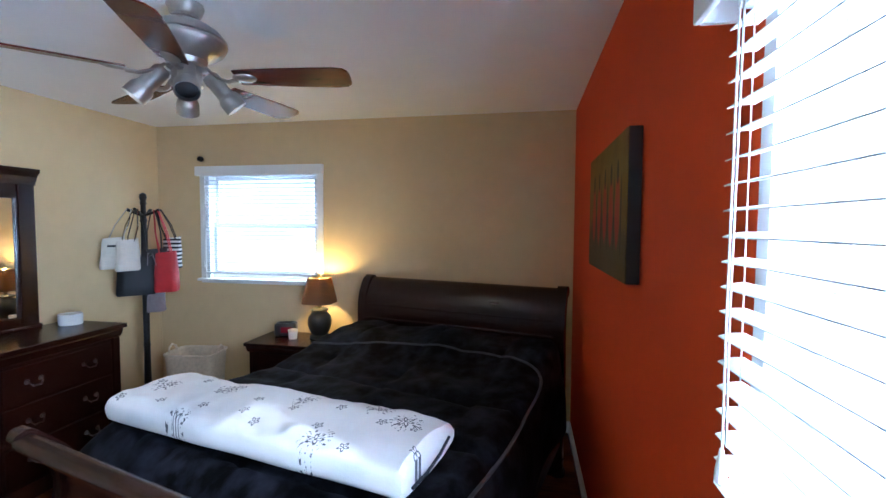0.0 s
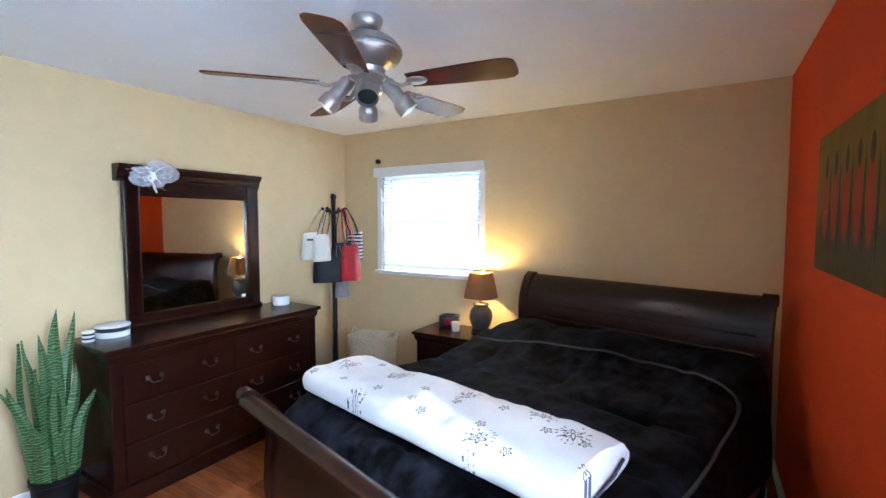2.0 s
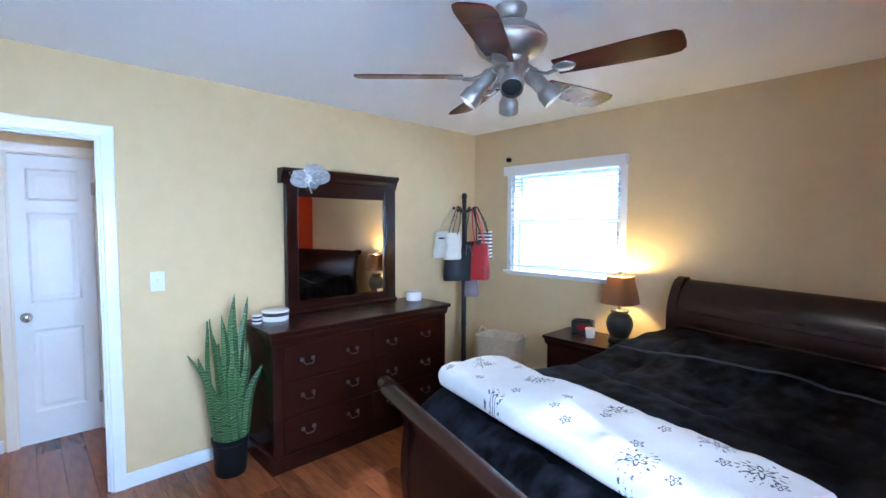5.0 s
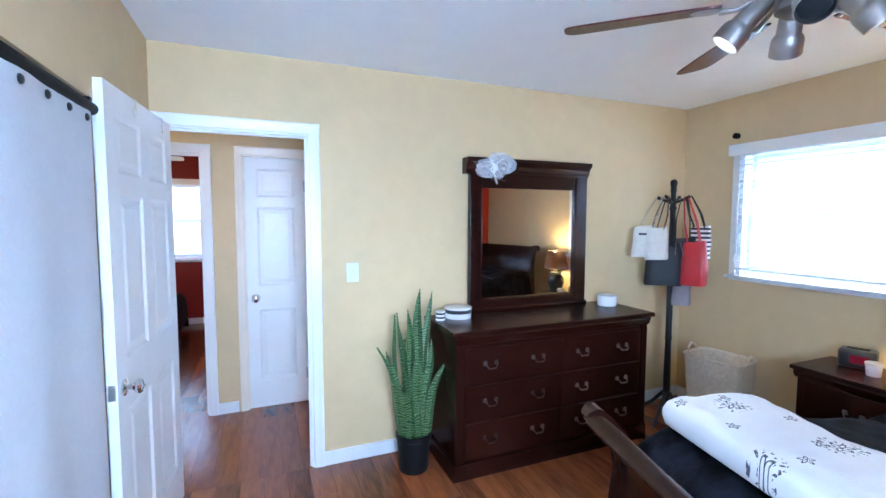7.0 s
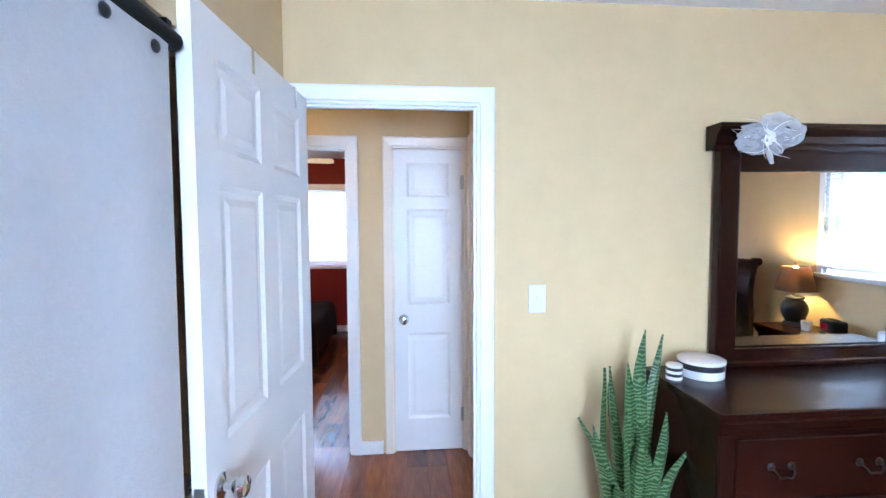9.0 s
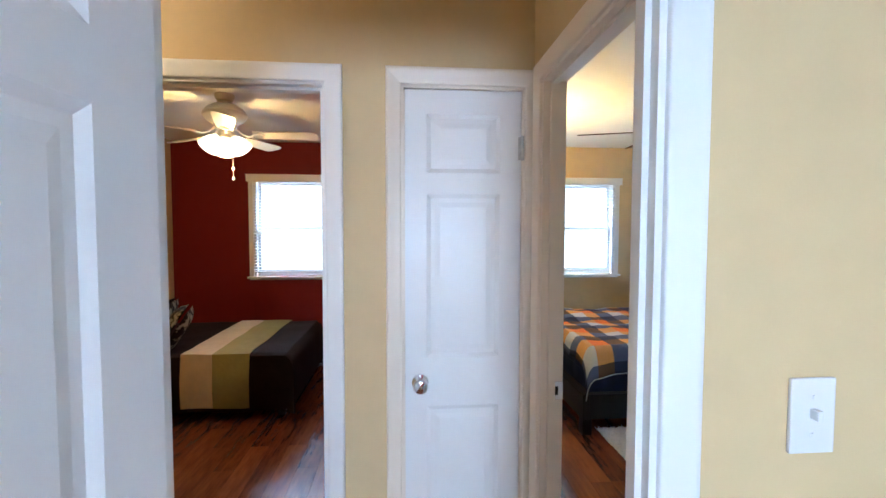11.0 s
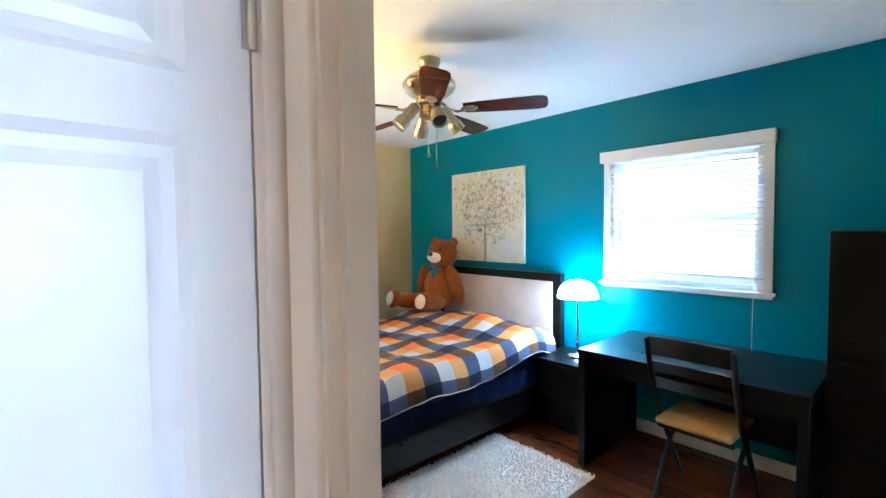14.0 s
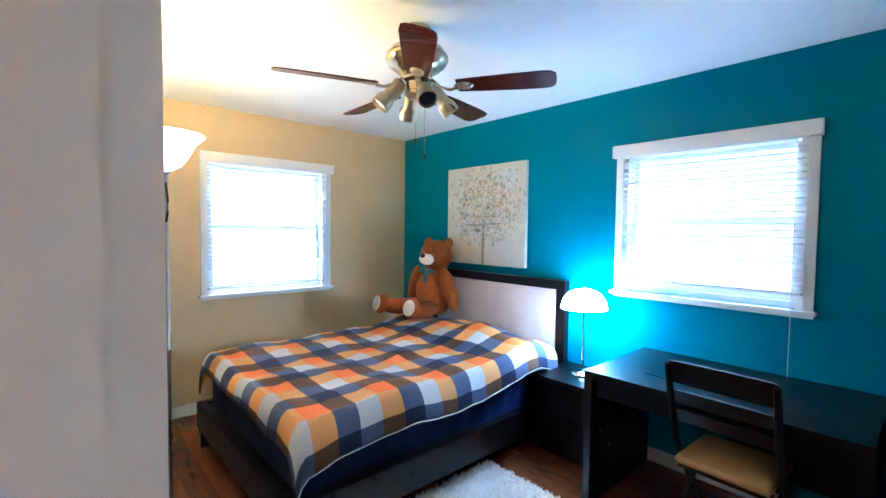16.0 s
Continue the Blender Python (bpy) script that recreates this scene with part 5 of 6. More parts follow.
def painted(name, layers, base):
    """A painting: a ground with soft patches; layers are (centre x, centre z, width x, width z, colour, noise scale)."""
    m = shader(name, base[0], 0.6, grain=9, colour2=base[1], big=2.0, bump=0.4, bump_scale=60, spec=0.06)
    n, k = m.node_tree.nodes, m.node_tree.links
    b = n["Principled BSDF"]
    cur = b.inputs["Base Color"].links[0].from_socket
    co = n.new("ShaderNodeTexCoord")
    nz = n.new("ShaderNodeTexNoise")
    nz.inputs["Scale"].default_value, nz.inputs["Detail"].default_value = 14, 4
    k.new(co.outputs["Object"], nz.inputs["Vector"])
    for cx, cz, wx, wz, col, edge in layers:
        mp = n.new("ShaderNodeMapping")
        mp.inputs["Location"].default_value = (-cx / wx, 0, -cz / wz)
        mp.inputs["Scale"].default_value = (1 / wx, 0, 1 / wz)
        k.new(co.outputs["Object"], mp.inputs["Vector"])
        ln = n.new("ShaderNodeVectorMath")
        ln.operation = "LENGTH"
        k.new(mp.outputs[0], ln.inputs[0])
        ad = n.new("ShaderNodeMath")
        ad.operation, ad.inputs[1].default_value, ad.inputs[2].default_value = "MULTIPLY_ADD", edge, -edge / 2
        k.new(nz.outputs["Fac"], ad.inputs[0])
        su = n.new("ShaderNodeMath")
        k.new(ln.outputs["Value"], su.inputs[0])
        k.new(ad.outputs[0], su.inputs[1])
        mr = n.new("ShaderNodeMapRange")
        mr.inputs[1].default_value, mr.inputs[2].default_value, mr.inputs[3].default_value, mr.inputs[4].default_value = 0.8, 1.05, 0.85, 0.0
        k.new(su.outputs[0], mr.inputs[0])
        mix = n.new("ShaderNodeMix")
        mix.data_type = "RGBA"
        k.new(mr.outputs[0], mix.inputs[0])
        k.new(cur, mix.inputs[6])
        mix.inputs[7].default_value = (*col, 1)
        cur = mix.outputs[2]
    k.new(cur, b.inputs["Base Color"])
    return m


RD, DK = (0.30, 0.030, 0.014), (0.030, 0.022, 0.014)
figures = [(0.0, -0.16, 0.50, 0.16, (0.055, 0.042, 0.022), 0.5)]
for fx in (-0.26, -0.13, 0.01, 0.14, 0.26):
    figures += [(fx, -0.01, 0.045, 0.13, RD, 0.5), (fx, 0.125, 0.022, 0.045, DK, 0.3), (fx + 0.06, -0.03, 0.012, 0.15, DK, 0.4)]
canvas("abstract_painting", "olive canvas painting with red abstract upright shapes", pose(EAST, -1.58, 1.655, 0, 0, -90), 0.82, 0.50, 0.045,
       painted("olive_red_painting", figures, ((0.20, 0.118, 0.020), (0.10, 0.058, 0.010))), shader("dark_canvas_edge", (0.010, 0.010, 0.014), 0.7, grain=20))

# closet rod and curtain
rod = thing("curtain_rod", "black closet curtain rod with a white curtain", "curtain rod", pose(0.862, SOUTH - 0.002, 1.915))
part("rod", lathe([(0.021, 0.0), (0.021, 2.1)], 16, pose(0, 0, 0, 0, 90, 0)), BLACKM, rod, "", True)
for x in (0.02, 1.05, 2.03):
    part("bracket", box(x, x + 0.022, -0.010, 0.010, 0.0, 0.034, 0.003), BLACKM, rod)
cu = thing("closet_curtain", "plain white curtain hanging over the closet opening", "curtain", pose(0.90, SOUTH - 0.002, -0.005))


def curtain(u, v):
    x = u * 1.96
    fold = 0.006 * math.sin(u * 31 + 0.8 * math.sin(u * 9)) * (0.35 + 0.65 * v)
    return (x + 0.004 * math.sin(v * 4), 0.006 + fold, 1.905 - 0.006 * abs(math.sin(u * 27)) * (1 - v) - v * 1.83)


part("cloth", sheet(150, 16, curtain, 0.003), CURTAIN, cu, "", True)
for i in range(14):
    x = 0.06 + i * 1.86 / 13
    part("button", lathe([(0.012, 0), (0.013, 0.003), (0.009, 0.007), (0.003, 0.009)], 14, pose(x, 0.014, 1.874, -90, 0, 0)), BLACKP, cu, "small black button")
oh = thing("over_door_hook", "thin metal hook hung over the top of the door", "hook", pose(0.03, -3.792, 0.008, 0, 0, -4.6))
for x in (0.13, 0.50):
    part("strap", box(x, x + 0.016, -0.0205, 0.0205, 2.0215, 2.0235), CHROME, oh)
    part("leg", box(x, x + 0.016, 0.0185, 0.0205, 1.95, 2.0215), CHROME, oh)
st = thing("strike_plate", "steel strike plate on the door jamb", "strike plate", pose(DOOR_T[0] + 0.018, HALL_N + 0.055, 0.90))
part("plate", box(0, 0.0025, -0.016, 0.030, -0.034, 0.034, 0.001), CHROME, st)
# no hole is cut; a black block stands for its shadow
part("latch_hole_shadow", box(0.0015, 0.0032, -0.006, 0.012, -0.016, 0.016), SHADOWHOLE, st)


# ---------------------------------------------------------------- teal room
def plaid(name):
    m = shader(name, (0.5, 0.5, 0.5), 0.85, bump=0.3, bump_scale=90)
    n, k = m.node_tree.nodes, m.node_tree.links
    b = n["Principled BSDF"]
    co = n.new("ShaderNodeUVMap")
    sp = n.new("ShaderNodeSeparateXYZ")
    k.new(co.outputs[0], sp.inputs[0])
    cols = []
    for ax, off in ((0, 0.0), (1, 0.31)):
        mu = n.new("ShaderNodeMath")
        mu.operation, mu.inputs[1].default_value, mu.inputs[2].default_value = "MULTIPLY_ADD", 1 / 0.375, off
        k.new(sp.outputs[ax], mu.inputs[0])
        fr = n.new("ShaderNodeMath")
        fr.operation = "FRACT"
        k.new(mu.outputs[0], fr.inputs[0])
        cr = n.new("ShaderNodeValToRGB")
        cr.color_ramp.interpolation = "CONSTANT"
        stops = [(0.0, (0.78, 0.17, 0.004)), (0.333, (0.62, 0.61, 0.62)), (0.667, (0.004, 0.008, 0.042))]
        e = cr.color_ramp.elements
        e[0].position, e[0].color = stops[0][0], (*stops[0][1], 1)
        e[1].position, e[1].color = stops[1][0], (*stops[1][1], 1)
        for p, c in stops[2:]:
            q = e.new(p)
            q.color = (*c, 1)
        k.new(fr.outputs[0], cr.inputs[0])
        cols.append(cr.outputs[0])
    mix = n.new("ShaderNodeMix")
    mix.data_type = "RGBA"
    mix.blend_type = "MULTIPLY"
    mix.inputs[0].default_value = 1.0
    k.new(cols[0], mix.inputs[6])
    k.new(cols[1], mix.inputs[7])
    ga = n.new("ShaderNodeGamma")
    ga.inputs[1].default_value = 0.5
    k.new(mix.outputs[2], ga.inputs[0])
    mean = n.new("ShaderNodeMix")
    mean.data_type = "RGBA"
    mean.inputs[0].default_value = 0.5
    k.new(cols[0], mean.inputs[6])
    k.new(cols[1], mean.inputs[7])
    weave = n.new("ShaderNodeMix")
    weave.data_type = "RGBA"
    weave.inputs[0].default_value = 0.13
    k.new(ga.outputs[0], weave.inputs[6])
    k.new(mean.outputs[2], weave.inputs[7])
    k.new(weave.outputs[2], b.inputs["Base Color"])
    return m


TB = pose(-3.93, -0.04, 0)      # bed's far head corner; local x across, -y towards the foot
TW, TL = 1.50, 2.10
tbed = thing("platform_bed", "espresso platform bed with a beige padded headboard", "bed", TB)
part("headboard_frame", box(0.0, 0.075, -0.06, 0, 0, 1.13, 0.004), ESPRESSO, tbed)
part("headboard_frame", box(TW - 0.075, TW, -0.06, 0, 0, 1.13, 0.004), ESPRESSO, tbed)
part("headboard_top", box(0.075, TW - 0.075, -0.06, 0, 1.06, 1.13, 0.004), ESPRESSO, tbed)
part("headboard_pad", box(0.076, TW - 0.076, -0.058, -0.008, 0.35, 1.06, 0.012, 3), BEIGEFAB, tbed, "beige upholstered panel")
part("side_rail", box(-0.03, 0.03, -TL, -0.061, 0.12, 0.30, 0.004), ESPRESSO, tbed)
part("side_rail", box(TW - 0.03, TW + 0.03, -TL, -0.061, 0.12, 0.30, 0.004), ESPRESSO, tbed)
part("foot_rail", box(-0.03, TW + 0.03, -TL - 0.05, -TL - 0.001, 0.12, 0.30, 0.004), ESPRESSO, tbed)
part("platform", box(0.031, TW - 0.031, -TL, -0.061, 0.22, 0.29), ESPRESSO, tbed)
for x in (-0.02, TW - 0.05):
    for y in (-TL - 0.045, -0.16):
        part("leg", box(x, x + 0.07, y, y + 0.07, 0, 0.12, 0.003), ESPRESSO, tbed)
tm = thing("mattress", "thick mattress in a navy velvet cover on the platform", "mattress", TB)


def navy_side(x0, x1, y0, y1, z0, z1):
    b = box(x0, x1, y0, y1, z0, z1)
    bmesh.ops.subdivide_edges(b, edges=b.edges[:], cuts=40, use_grid_fill=True)
    for v in b.verts:
        v.co.x += 0.010 * noise.noise(v.co * 7)
        v.co.y += 0.010 * noise.noise(v.co * 7 + Vector((3, 0, 0)))
        v.co.x += math.copysign(0.009, v.co.x - TW / 2) * math.sin(v.co.y * 34 + 2 * noise.noise(v.co * 3))
    return b


part("box_spring", navy_side(0.045, TW - 0.045, -TL + 0.03, -0.066, 0.292, 0.42), NAVY, tm, "", True)
part("pad", navy_side(0.040, TW - 0.040, -TL + 0.03, -0.066, 0.424, 0.575), NAVY, tm, "", True)


def duvet_pt(u, v):
    over = 0.17
    s, y = -over + u * (TW + 2 * over), -0.16 - v * (TL - 0.05)
    x, drop = s, 0.0
    if s < 0.03:
        d = 0.03 - s
        x, drop = 0.03 - 0.075 * (1 - math.exp(-d / 0.07)), d * (0.75 + 0.23 * v)
    elif s > TW - 0.03:
        d = s - TW + 0.03
        x, drop = TW - 0.03 + 0.075 * (1 - math.exp(-d / 0.07)), d * (0.80 + 0.18 * v)
    z = 0.648 + 0.080 * math.exp(-((y + 0.42) / 0.28) ** 2) + 0.04 * math.exp(-((x - 1.05) / 0.25) ** 2 - ((y + 0.5) / 0.3) ** 2)
    z += 0.012 * noise.noise(Vector((x * 4.0 + y * 3.0, y * 1.5, 7))) + 0.010 * abs(noise.noise(Vector((x * 6 - y * 4, y * 5, 9))))
    z += 0.038 * noise.noise(Vector((x * 2.4, y * 2.4, 4))) + 0.012 * noise.noise(Vector((x * 7, y * 7, 2)))
    end = -TL + 0.02
    yy = y
    if y < end:
        d = end - y
        yy, drop = end - 0.06 * (1 - math.exp(-d / 0.05)), max(drop, 0) + d * 0.95
    # soft corner that hangs lower
    drop += 0.05 * max(0, (v - 0.86) / 0.14) * max(0, (u - 0.80) / 0.20)
    k = min(1, drop / 0.12)
    x += 0.014 * k * math.sin(y * 8)
    return (x, yy, z - drop)


duvet = thing("plaid_duvet", "orange, navy and grey plaid duvet on the bed", "duvet", TB)
db = sheet(72, 96, duvet_pt)
uv = db.loops.layers.uv.new("UVMap")
nx, ny = 72, 96
db.verts.index_update()
for f in db.faces:
    for l in f.loops:
        i, j = divmod(l.vert.index, ny + 1)
        l[uv].uv = (i / nx * (TW + 0.34), j / ny * (TL - 0.05))
PLAID = plaid("plaid_cotton")
cover = part("cover", db, PLAID, duvet, "", True)
so = cover.modifiers.new("thickness", "SOLIDIFY")
so.thickness, so.offset = 0.022, -1
edge = [duvet_pt(1.0, j / 60) for j in range(61)]
part("piping", tube(edge, 0.0034, 6), WHITEFAB, duvet, "white piped edge", True)

# teddy bear: one plain figure sewn from plush lumps
bb = bmesh.new()
blob(0.150, 0.125, 0.185, pose(0, 0, 0.19, 8, 0, 0), bb, 0.06, 28)
blob(0.125, 0.115, 0.118, pose(0, -0.010, 0.46), bb, 0.05, 28)
blob(0.055, 0.060, 0.048, pose(0, -0.105, 0.435), bb, 0.04)
for s in (-1, 1):
    blob(0.042, 0.022, 0.042, pose(s * 0.095, 0.0, 0.555), bb, 0.05)
    blob(0.055, 0.060, 0.165, pose(s * 0.165, -0.035, 0.215, 14, s * -16, 0), bb, 0.06)
    blob(0.062, 0.185, 0.060, pose(s * 0.110, -0.235, 0.070, 0, 0, s * 12), bb, 0.06)
    blob(0.060, 0.040, 0.072, pose(s * 0.145, -0.405, 0.088, -10, 0, s * 12), bb, 0.05)
bear = part("teddy_bear", bb, FUR, None, "", True)
bear.matrix_world = pose(-3.70, -0.29, 0.70, -6, 0, 10) @ Matrix.Scale(1.22, 4)
tagged(bear, "large brown plush teddy bear sitting against the headboard", "teddy bear")
PALE = shader("cream_plush", (0.62, 0.52, 0.40), 0.95, grain=30, amount=0.2, bump=0.8, bump_scale=140)
bear.data.materials.append(PALE)
bear.data.materials.append(BLACKP)
BOW = shader("teal_ribbon", (0.005, 0.07, 0.09), 0.5, grain=20, amount=0.2)
extra = bmesh.new()
blob(0.058, 0.058, 0.046, pose(0, -0.118, 0.428), extra, 0.03)
for s in (-1, 1):
    blob(0.044, 0.012, 0.054, pose(s * 0.154, -0.446, 0.090, -10, 0, s * 12), extra, 0.02)
n_pale = len(extra.faces)
blob(0.024, 0.016, 0.018, pose(0, -0.172, 0.448), extra)
for s in (-1, 1):
    blob(0.011, 0.008, 0.011, pose(s * 0.045, -0.112, 0.495), extra)
n_black = len(extra.faces)
for s in (-1, 1):
    blob(0.035, 0.012, 0.022, pose(s * 0.035, -0.118, 0.338, 0, 0, 0), extra)
blob(0.020, 0.010, 0.045, pose(0.005, -0.128, 0.295), extra)
bear.data.materials.append(BOW)
base_faces = len(bear.data.polygons)
me2 = bpy.data.meshes.new("tmp")
extra.to_mesh(me2)
extra.free()
mb = bmesh.new()
mb.from_mesh(bear.data)
mb.from_mesh(me2)
mb.faces.ensure_lookup_table()
for i, f in enumerate(mb.faces):
    f.smooth = True
    if i >= base_faces:
        q = i - base_faces
        f.material_index = 1 if q < n_pale else (2 if q < n_black else 3)
mb.to_mesh(bear.data)
mb.free()
bpy.data.meshes.remove(me2)

TREE = [(0.0, -0.29, 0.017, 0.27, (0.24, 0.22, 0.17), 0.3), (-0.10, -0.085, 0.11, 0.010, (0.26, 0.24, 0.19), 0.5), (0.11, -0.075, 0.12, 0.010, (0.26, 0.24, 0.19), 0.5),
        (-0.25, -0.30, 0.20, 0.10, (0.60, 0.50, 0.30), 0.8), (0.22, -0.28, 0.16, 0.10, (0.52, 0.54, 0.50), 0.8), (0.28, 0.30, 0.14, 0.10, (0.58, 0.62, 0.62), 0.8)]
rnd = random.Random(3)
for i in range(34):
    a, r = rnd.uniform(0, 6.283), rnd.uniform(0.03, 1.0) ** 0.5
    col = rnd.choice(((0.20, 0.30, 0.30), (0.42, 0.24, 0.10), (0.30, 0.30, 0.16), (0.13, 0.21, 0.24), (0.48, 0.33, 0.16), (0.25, 0.25, 0.22)))
    TREE.append((0.30 * r * math.cos(a), 0.10 + 0.25 * r * math.sin(a), rnd.uniform(0.012, 0.030), rnd.uniform(0.010, 0.022), col, 0.9))


def dabs(m, cx, cz, wx, wz, scale, strength):
    """Small loose brush dabs in mixed colours inside an uneven oval crown."""
    n, k = m.node_tree.nodes, m.node_tree.links
    b = n["Principled BSDF"]
    cur = b.inputs["Base Color"].links[0].from_socket
    co = n.new("ShaderNodeTexCoord")
    flat = n.new("ShaderNodeMapping")
    flat.inputs["Scale"].default_value, flat.inputs["Rotation"].default_value = (1, 1, 1), (radians(90), 0, 0)
    k.new(co.outputs["Object"], flat.inputs["Vector"])
    vo = n.new("ShaderNodeTexVoronoi")
    vo.voronoi_dimensions = "2D"
    vo.inputs["Scale"].default_value = scale
    k.new(flat.outputs[0], vo.inputs["Vector"])
    ramp = n.new("ShaderNodeValToRGB")
    ramp.color_ramp.interpolation = "CONSTANT"
    tones = ((0.0, (0.16, 0.26, 0.27)), (0.2, (0.46, 0.24, 0.09)), (0.4, (0.28, 0.29, 0.15)), (0.6, (0.66, 0.60, 0.46)), (0.8, (0.12, 0.19, 0.22)))
    e = ramp.color_ramp.elements
    e[0].position, e[0].color = tones[0][0], (*tones[0][1], 1)
    e[1].position, e[1].color = tones[1][0], (*tones[1][1], 1)
    for p, c in tones[2:]:
        q = e.new(p)
        q.color = (*c, 1)
    sep = n.new("ShaderNodeSeparateColor")
    k.new(vo.outputs["Color"], sep.inputs[0])
    k.new(sep.outputs[0], ramp.inputs[0])
    mp = n.new("ShaderNodeMapping")
    mp.inputs["Location"].default_value, mp.inputs["Scale"].default_value = (-cx / wx, 0, -cz / wz), (1 / wx, 0, 1 / wz)
    k.new(co.outputs["Object"], mp.inputs["Vector"])
    ln = n.new("ShaderNodeVectorMath")
    ln.operation = "LENGTH"
    k.new(mp.outputs[0], ln.inputs[0])
    su = n.new("ShaderNodeMath")
    su.operation, su.inputs[1].default_value = "MULTIPLY_ADD", 0.7
    k.new(sep.outputs[1], su.inputs[0])
    k.new(ln.outputs["Value"], su.inputs[2])
    inside = n.new("ShaderNodeMath")
    inside.operation, inside.inputs[1].default_value = "LESS_THAN", 1.15
    k.new(su.outputs[0], inside.inputs[0])
    near = n.new("ShaderNodeMath")
    near.operation, near.inputs[1].default_value = "LESS_THAN", 0.42
    k.new(vo.outputs["Distance"], near.inputs[0])
    both = n.new("ShaderNodeMath")
    both.operation = "MULTIPLY"
    k.new(inside.outputs[0], both.inputs[0])
    k.new(near.outputs[0], both.inputs[1])
    amt = n.new("ShaderNodeMath")
    amt.operation, amt.inputs[1].default_value = "MULTIPLY", strength
    k.new(both.outputs[0], amt.inputs[0])
    mix = n.new("ShaderNodeMix")
    mix.data_type = "RGBA"
    k.new(amt.outputs[0], mix.inputs[0])
    k.new(cur, mix.inputs[6])
    k.new(ramp.outputs[0], mix.inputs[7])
    k.new(mix.outputs[2], b.inputs["Base Color"])
    return m


canvas("tree_painting", "cream canvas painting of a tree with coloured leaves", pose(-3.318, 0, 1.630, 0, 0, 0), 0.93, 0.88, 0.035,
       dabs(dabs(painted("tree_painting_paint", TREE, ((0.68, 0.64, 0.52), (0.50, 0.50, 0.40))), 0.0, 0.10, 0.47, 0.38, 24, 0.42), 0.01, 0.08, 0.44, 0.34, 47, 0.50), shader("canvas_edge", (0.62, 0.60, 0.54), 0.8, grain=40, amount=0.1))

tn = thing("bedside_cabinet", "espresso bedside cabinet between bed and desk", "nightstand", pose(-2.44, -0.02, 0))
part("body", box(0.01, 0.53, -0.42, 0, 0.04, 0.495, 0.003), ESPRESSO, tn)
part("top", box(0, 0.54, -0.44, 0, 0.495, 0.52, 0.004), ESPRESSO, tn)
part("plinth", box(0.03, 0.51, -0.40, 0, 0, 0.04), ESPRESSO, tn)
for z0, z1 in ((0.05, 0.265), (0.275, 0.49)):
    part("drawer", box(0.015, 0.525, -0.437, -0.421, z0, z1, 0.003), ESPRESSO, tn)

dl = thing("desk_lamp", "chrome desk lamp with a lit white glass dome shade", "lamp", pose(-2.20, -0.22, 0.52))
part("base", lathe([(0.075, 0), (0.078, 0.006), (0.070, 0.018), (0.030, 0.030), (0.014, 0.040)], 32), CHROME, dl, "round chrome base", True)
part("stem", lathe([(0.011, 0.035), (0.010, 0.10), (0.016, 0.105), (0.010, 0.112), (0.009, 0.46)], 16), CHROME, dl, "", True)
part("shade", lathe([(0.152, 0.455), (0.150, 0.475), (0.136, 0.520), (0.105, 0.560), (0.060, 0.582), (0.018, 0.590), (0.018, 0.586), (0.058, 0.577), (0.102, 0.555), (0.132, 0.517), (0.147, 0.474)], 36), DESK_GLOW, dl, "glowing white dome shade", True)
part("knob", lathe([(0.010, 0.588), (0.012, 0.600), (0.006, 0.612)], 14), CHROME, dl, "", True)

desk = thing("desk", "espresso writing desk with panel legs under the window", "desk", pose(-1.87, -0.03, 0))
KW, KD = 1.14, 0.74
part("top", box(0, KW, -KD, 0, 0.705, 0.745, 0.003), ESPRESSO, desk)
part("panel_leg", box(0.0, 0.045, -KD + 0.005, -0.005, 0, 0.704, 0.002), ESPRESSO, desk)
part("panel_leg", box(KW - 0.045, KW, -KD + 0.005, -0.005, 0, 0.704, 0.002), ESPRESSO, desk)
part("keyboard_rail", box(0.046, KW - 0.046, -KD + 0.06, -KD + 0.08, 0.60, 0.704), ESPRESSO, desk)
part("modesty_panel", box(0.50, KW - 0.046, -0.05, -0.03, 0.20, 0.704), ESPRESSO, desk)

ch = thing("folding_chair", "black wooden folding chair with a tan seat at the desk", "chair", pose(-1.20, -0.62, 0, 0, 0, -2))
cw = 0.205
for s in (-1, 1):
    part("rear_upright", tube([(s * cw, 0.24, 0.0), (s * cw, 0.05, 0.30), (s * cw, -0.10, 0.52), (s * cw, -0.175, 0.72), (s * cw, -0.225, 0.905)], [0.014, 0.015, 0.016, 0.016, 0.013], 8), BLACKWOOD, ch, "", True)
    part("front_leg", tube([(s * (cw - 0.03), -0.20, 0.0), (s * (cw - 0.03), -0.02, 0.26), (s * (cw - 0.03), 0.16, 0.435)], 0.013, 8), BLACKWOOD, ch, "", True)
for z, yy, hh in ((0.865, -0.215, 0.10), (0.745, -0.180, 0.058), (0.65, -0.150, 0.058)):
    b = sheet(14, 2, lambda u, v: (-cw + u * 2 * cw, yy - 0.028 * math.sin(math.pi * u) + 0.012 * v, z - hh / 2 + hh * (1 - v) * 1.0 + 0.010 * math.sin(math.pi * u)), 0.014)
    part("back_slat", b, BLACKWOOD, ch, "", True)
b = box(-0.185, 0.185, -0.165, 0.20, 0.43, 0.468, 0.016, 3)
for v in b.verts:
    v.co.z -= 0.012 * (1 - (v.co.x / 0.19) ** 2) if v.co.z > 0.45 else 0
part("seat", b, CUSHION, ch, "worn tan suede seat", True)
part("seat_rail", box(-cw + 0.02, cw - 0.02, -0.13, -0.11, 0.40, 0.429), BLACKWOOD, ch)
part("stretcher", tube([(-cw, 0.12, 0.19), (cw, 0.12, 0.19)], 0.009, 8), BLACKWOOD, ch)

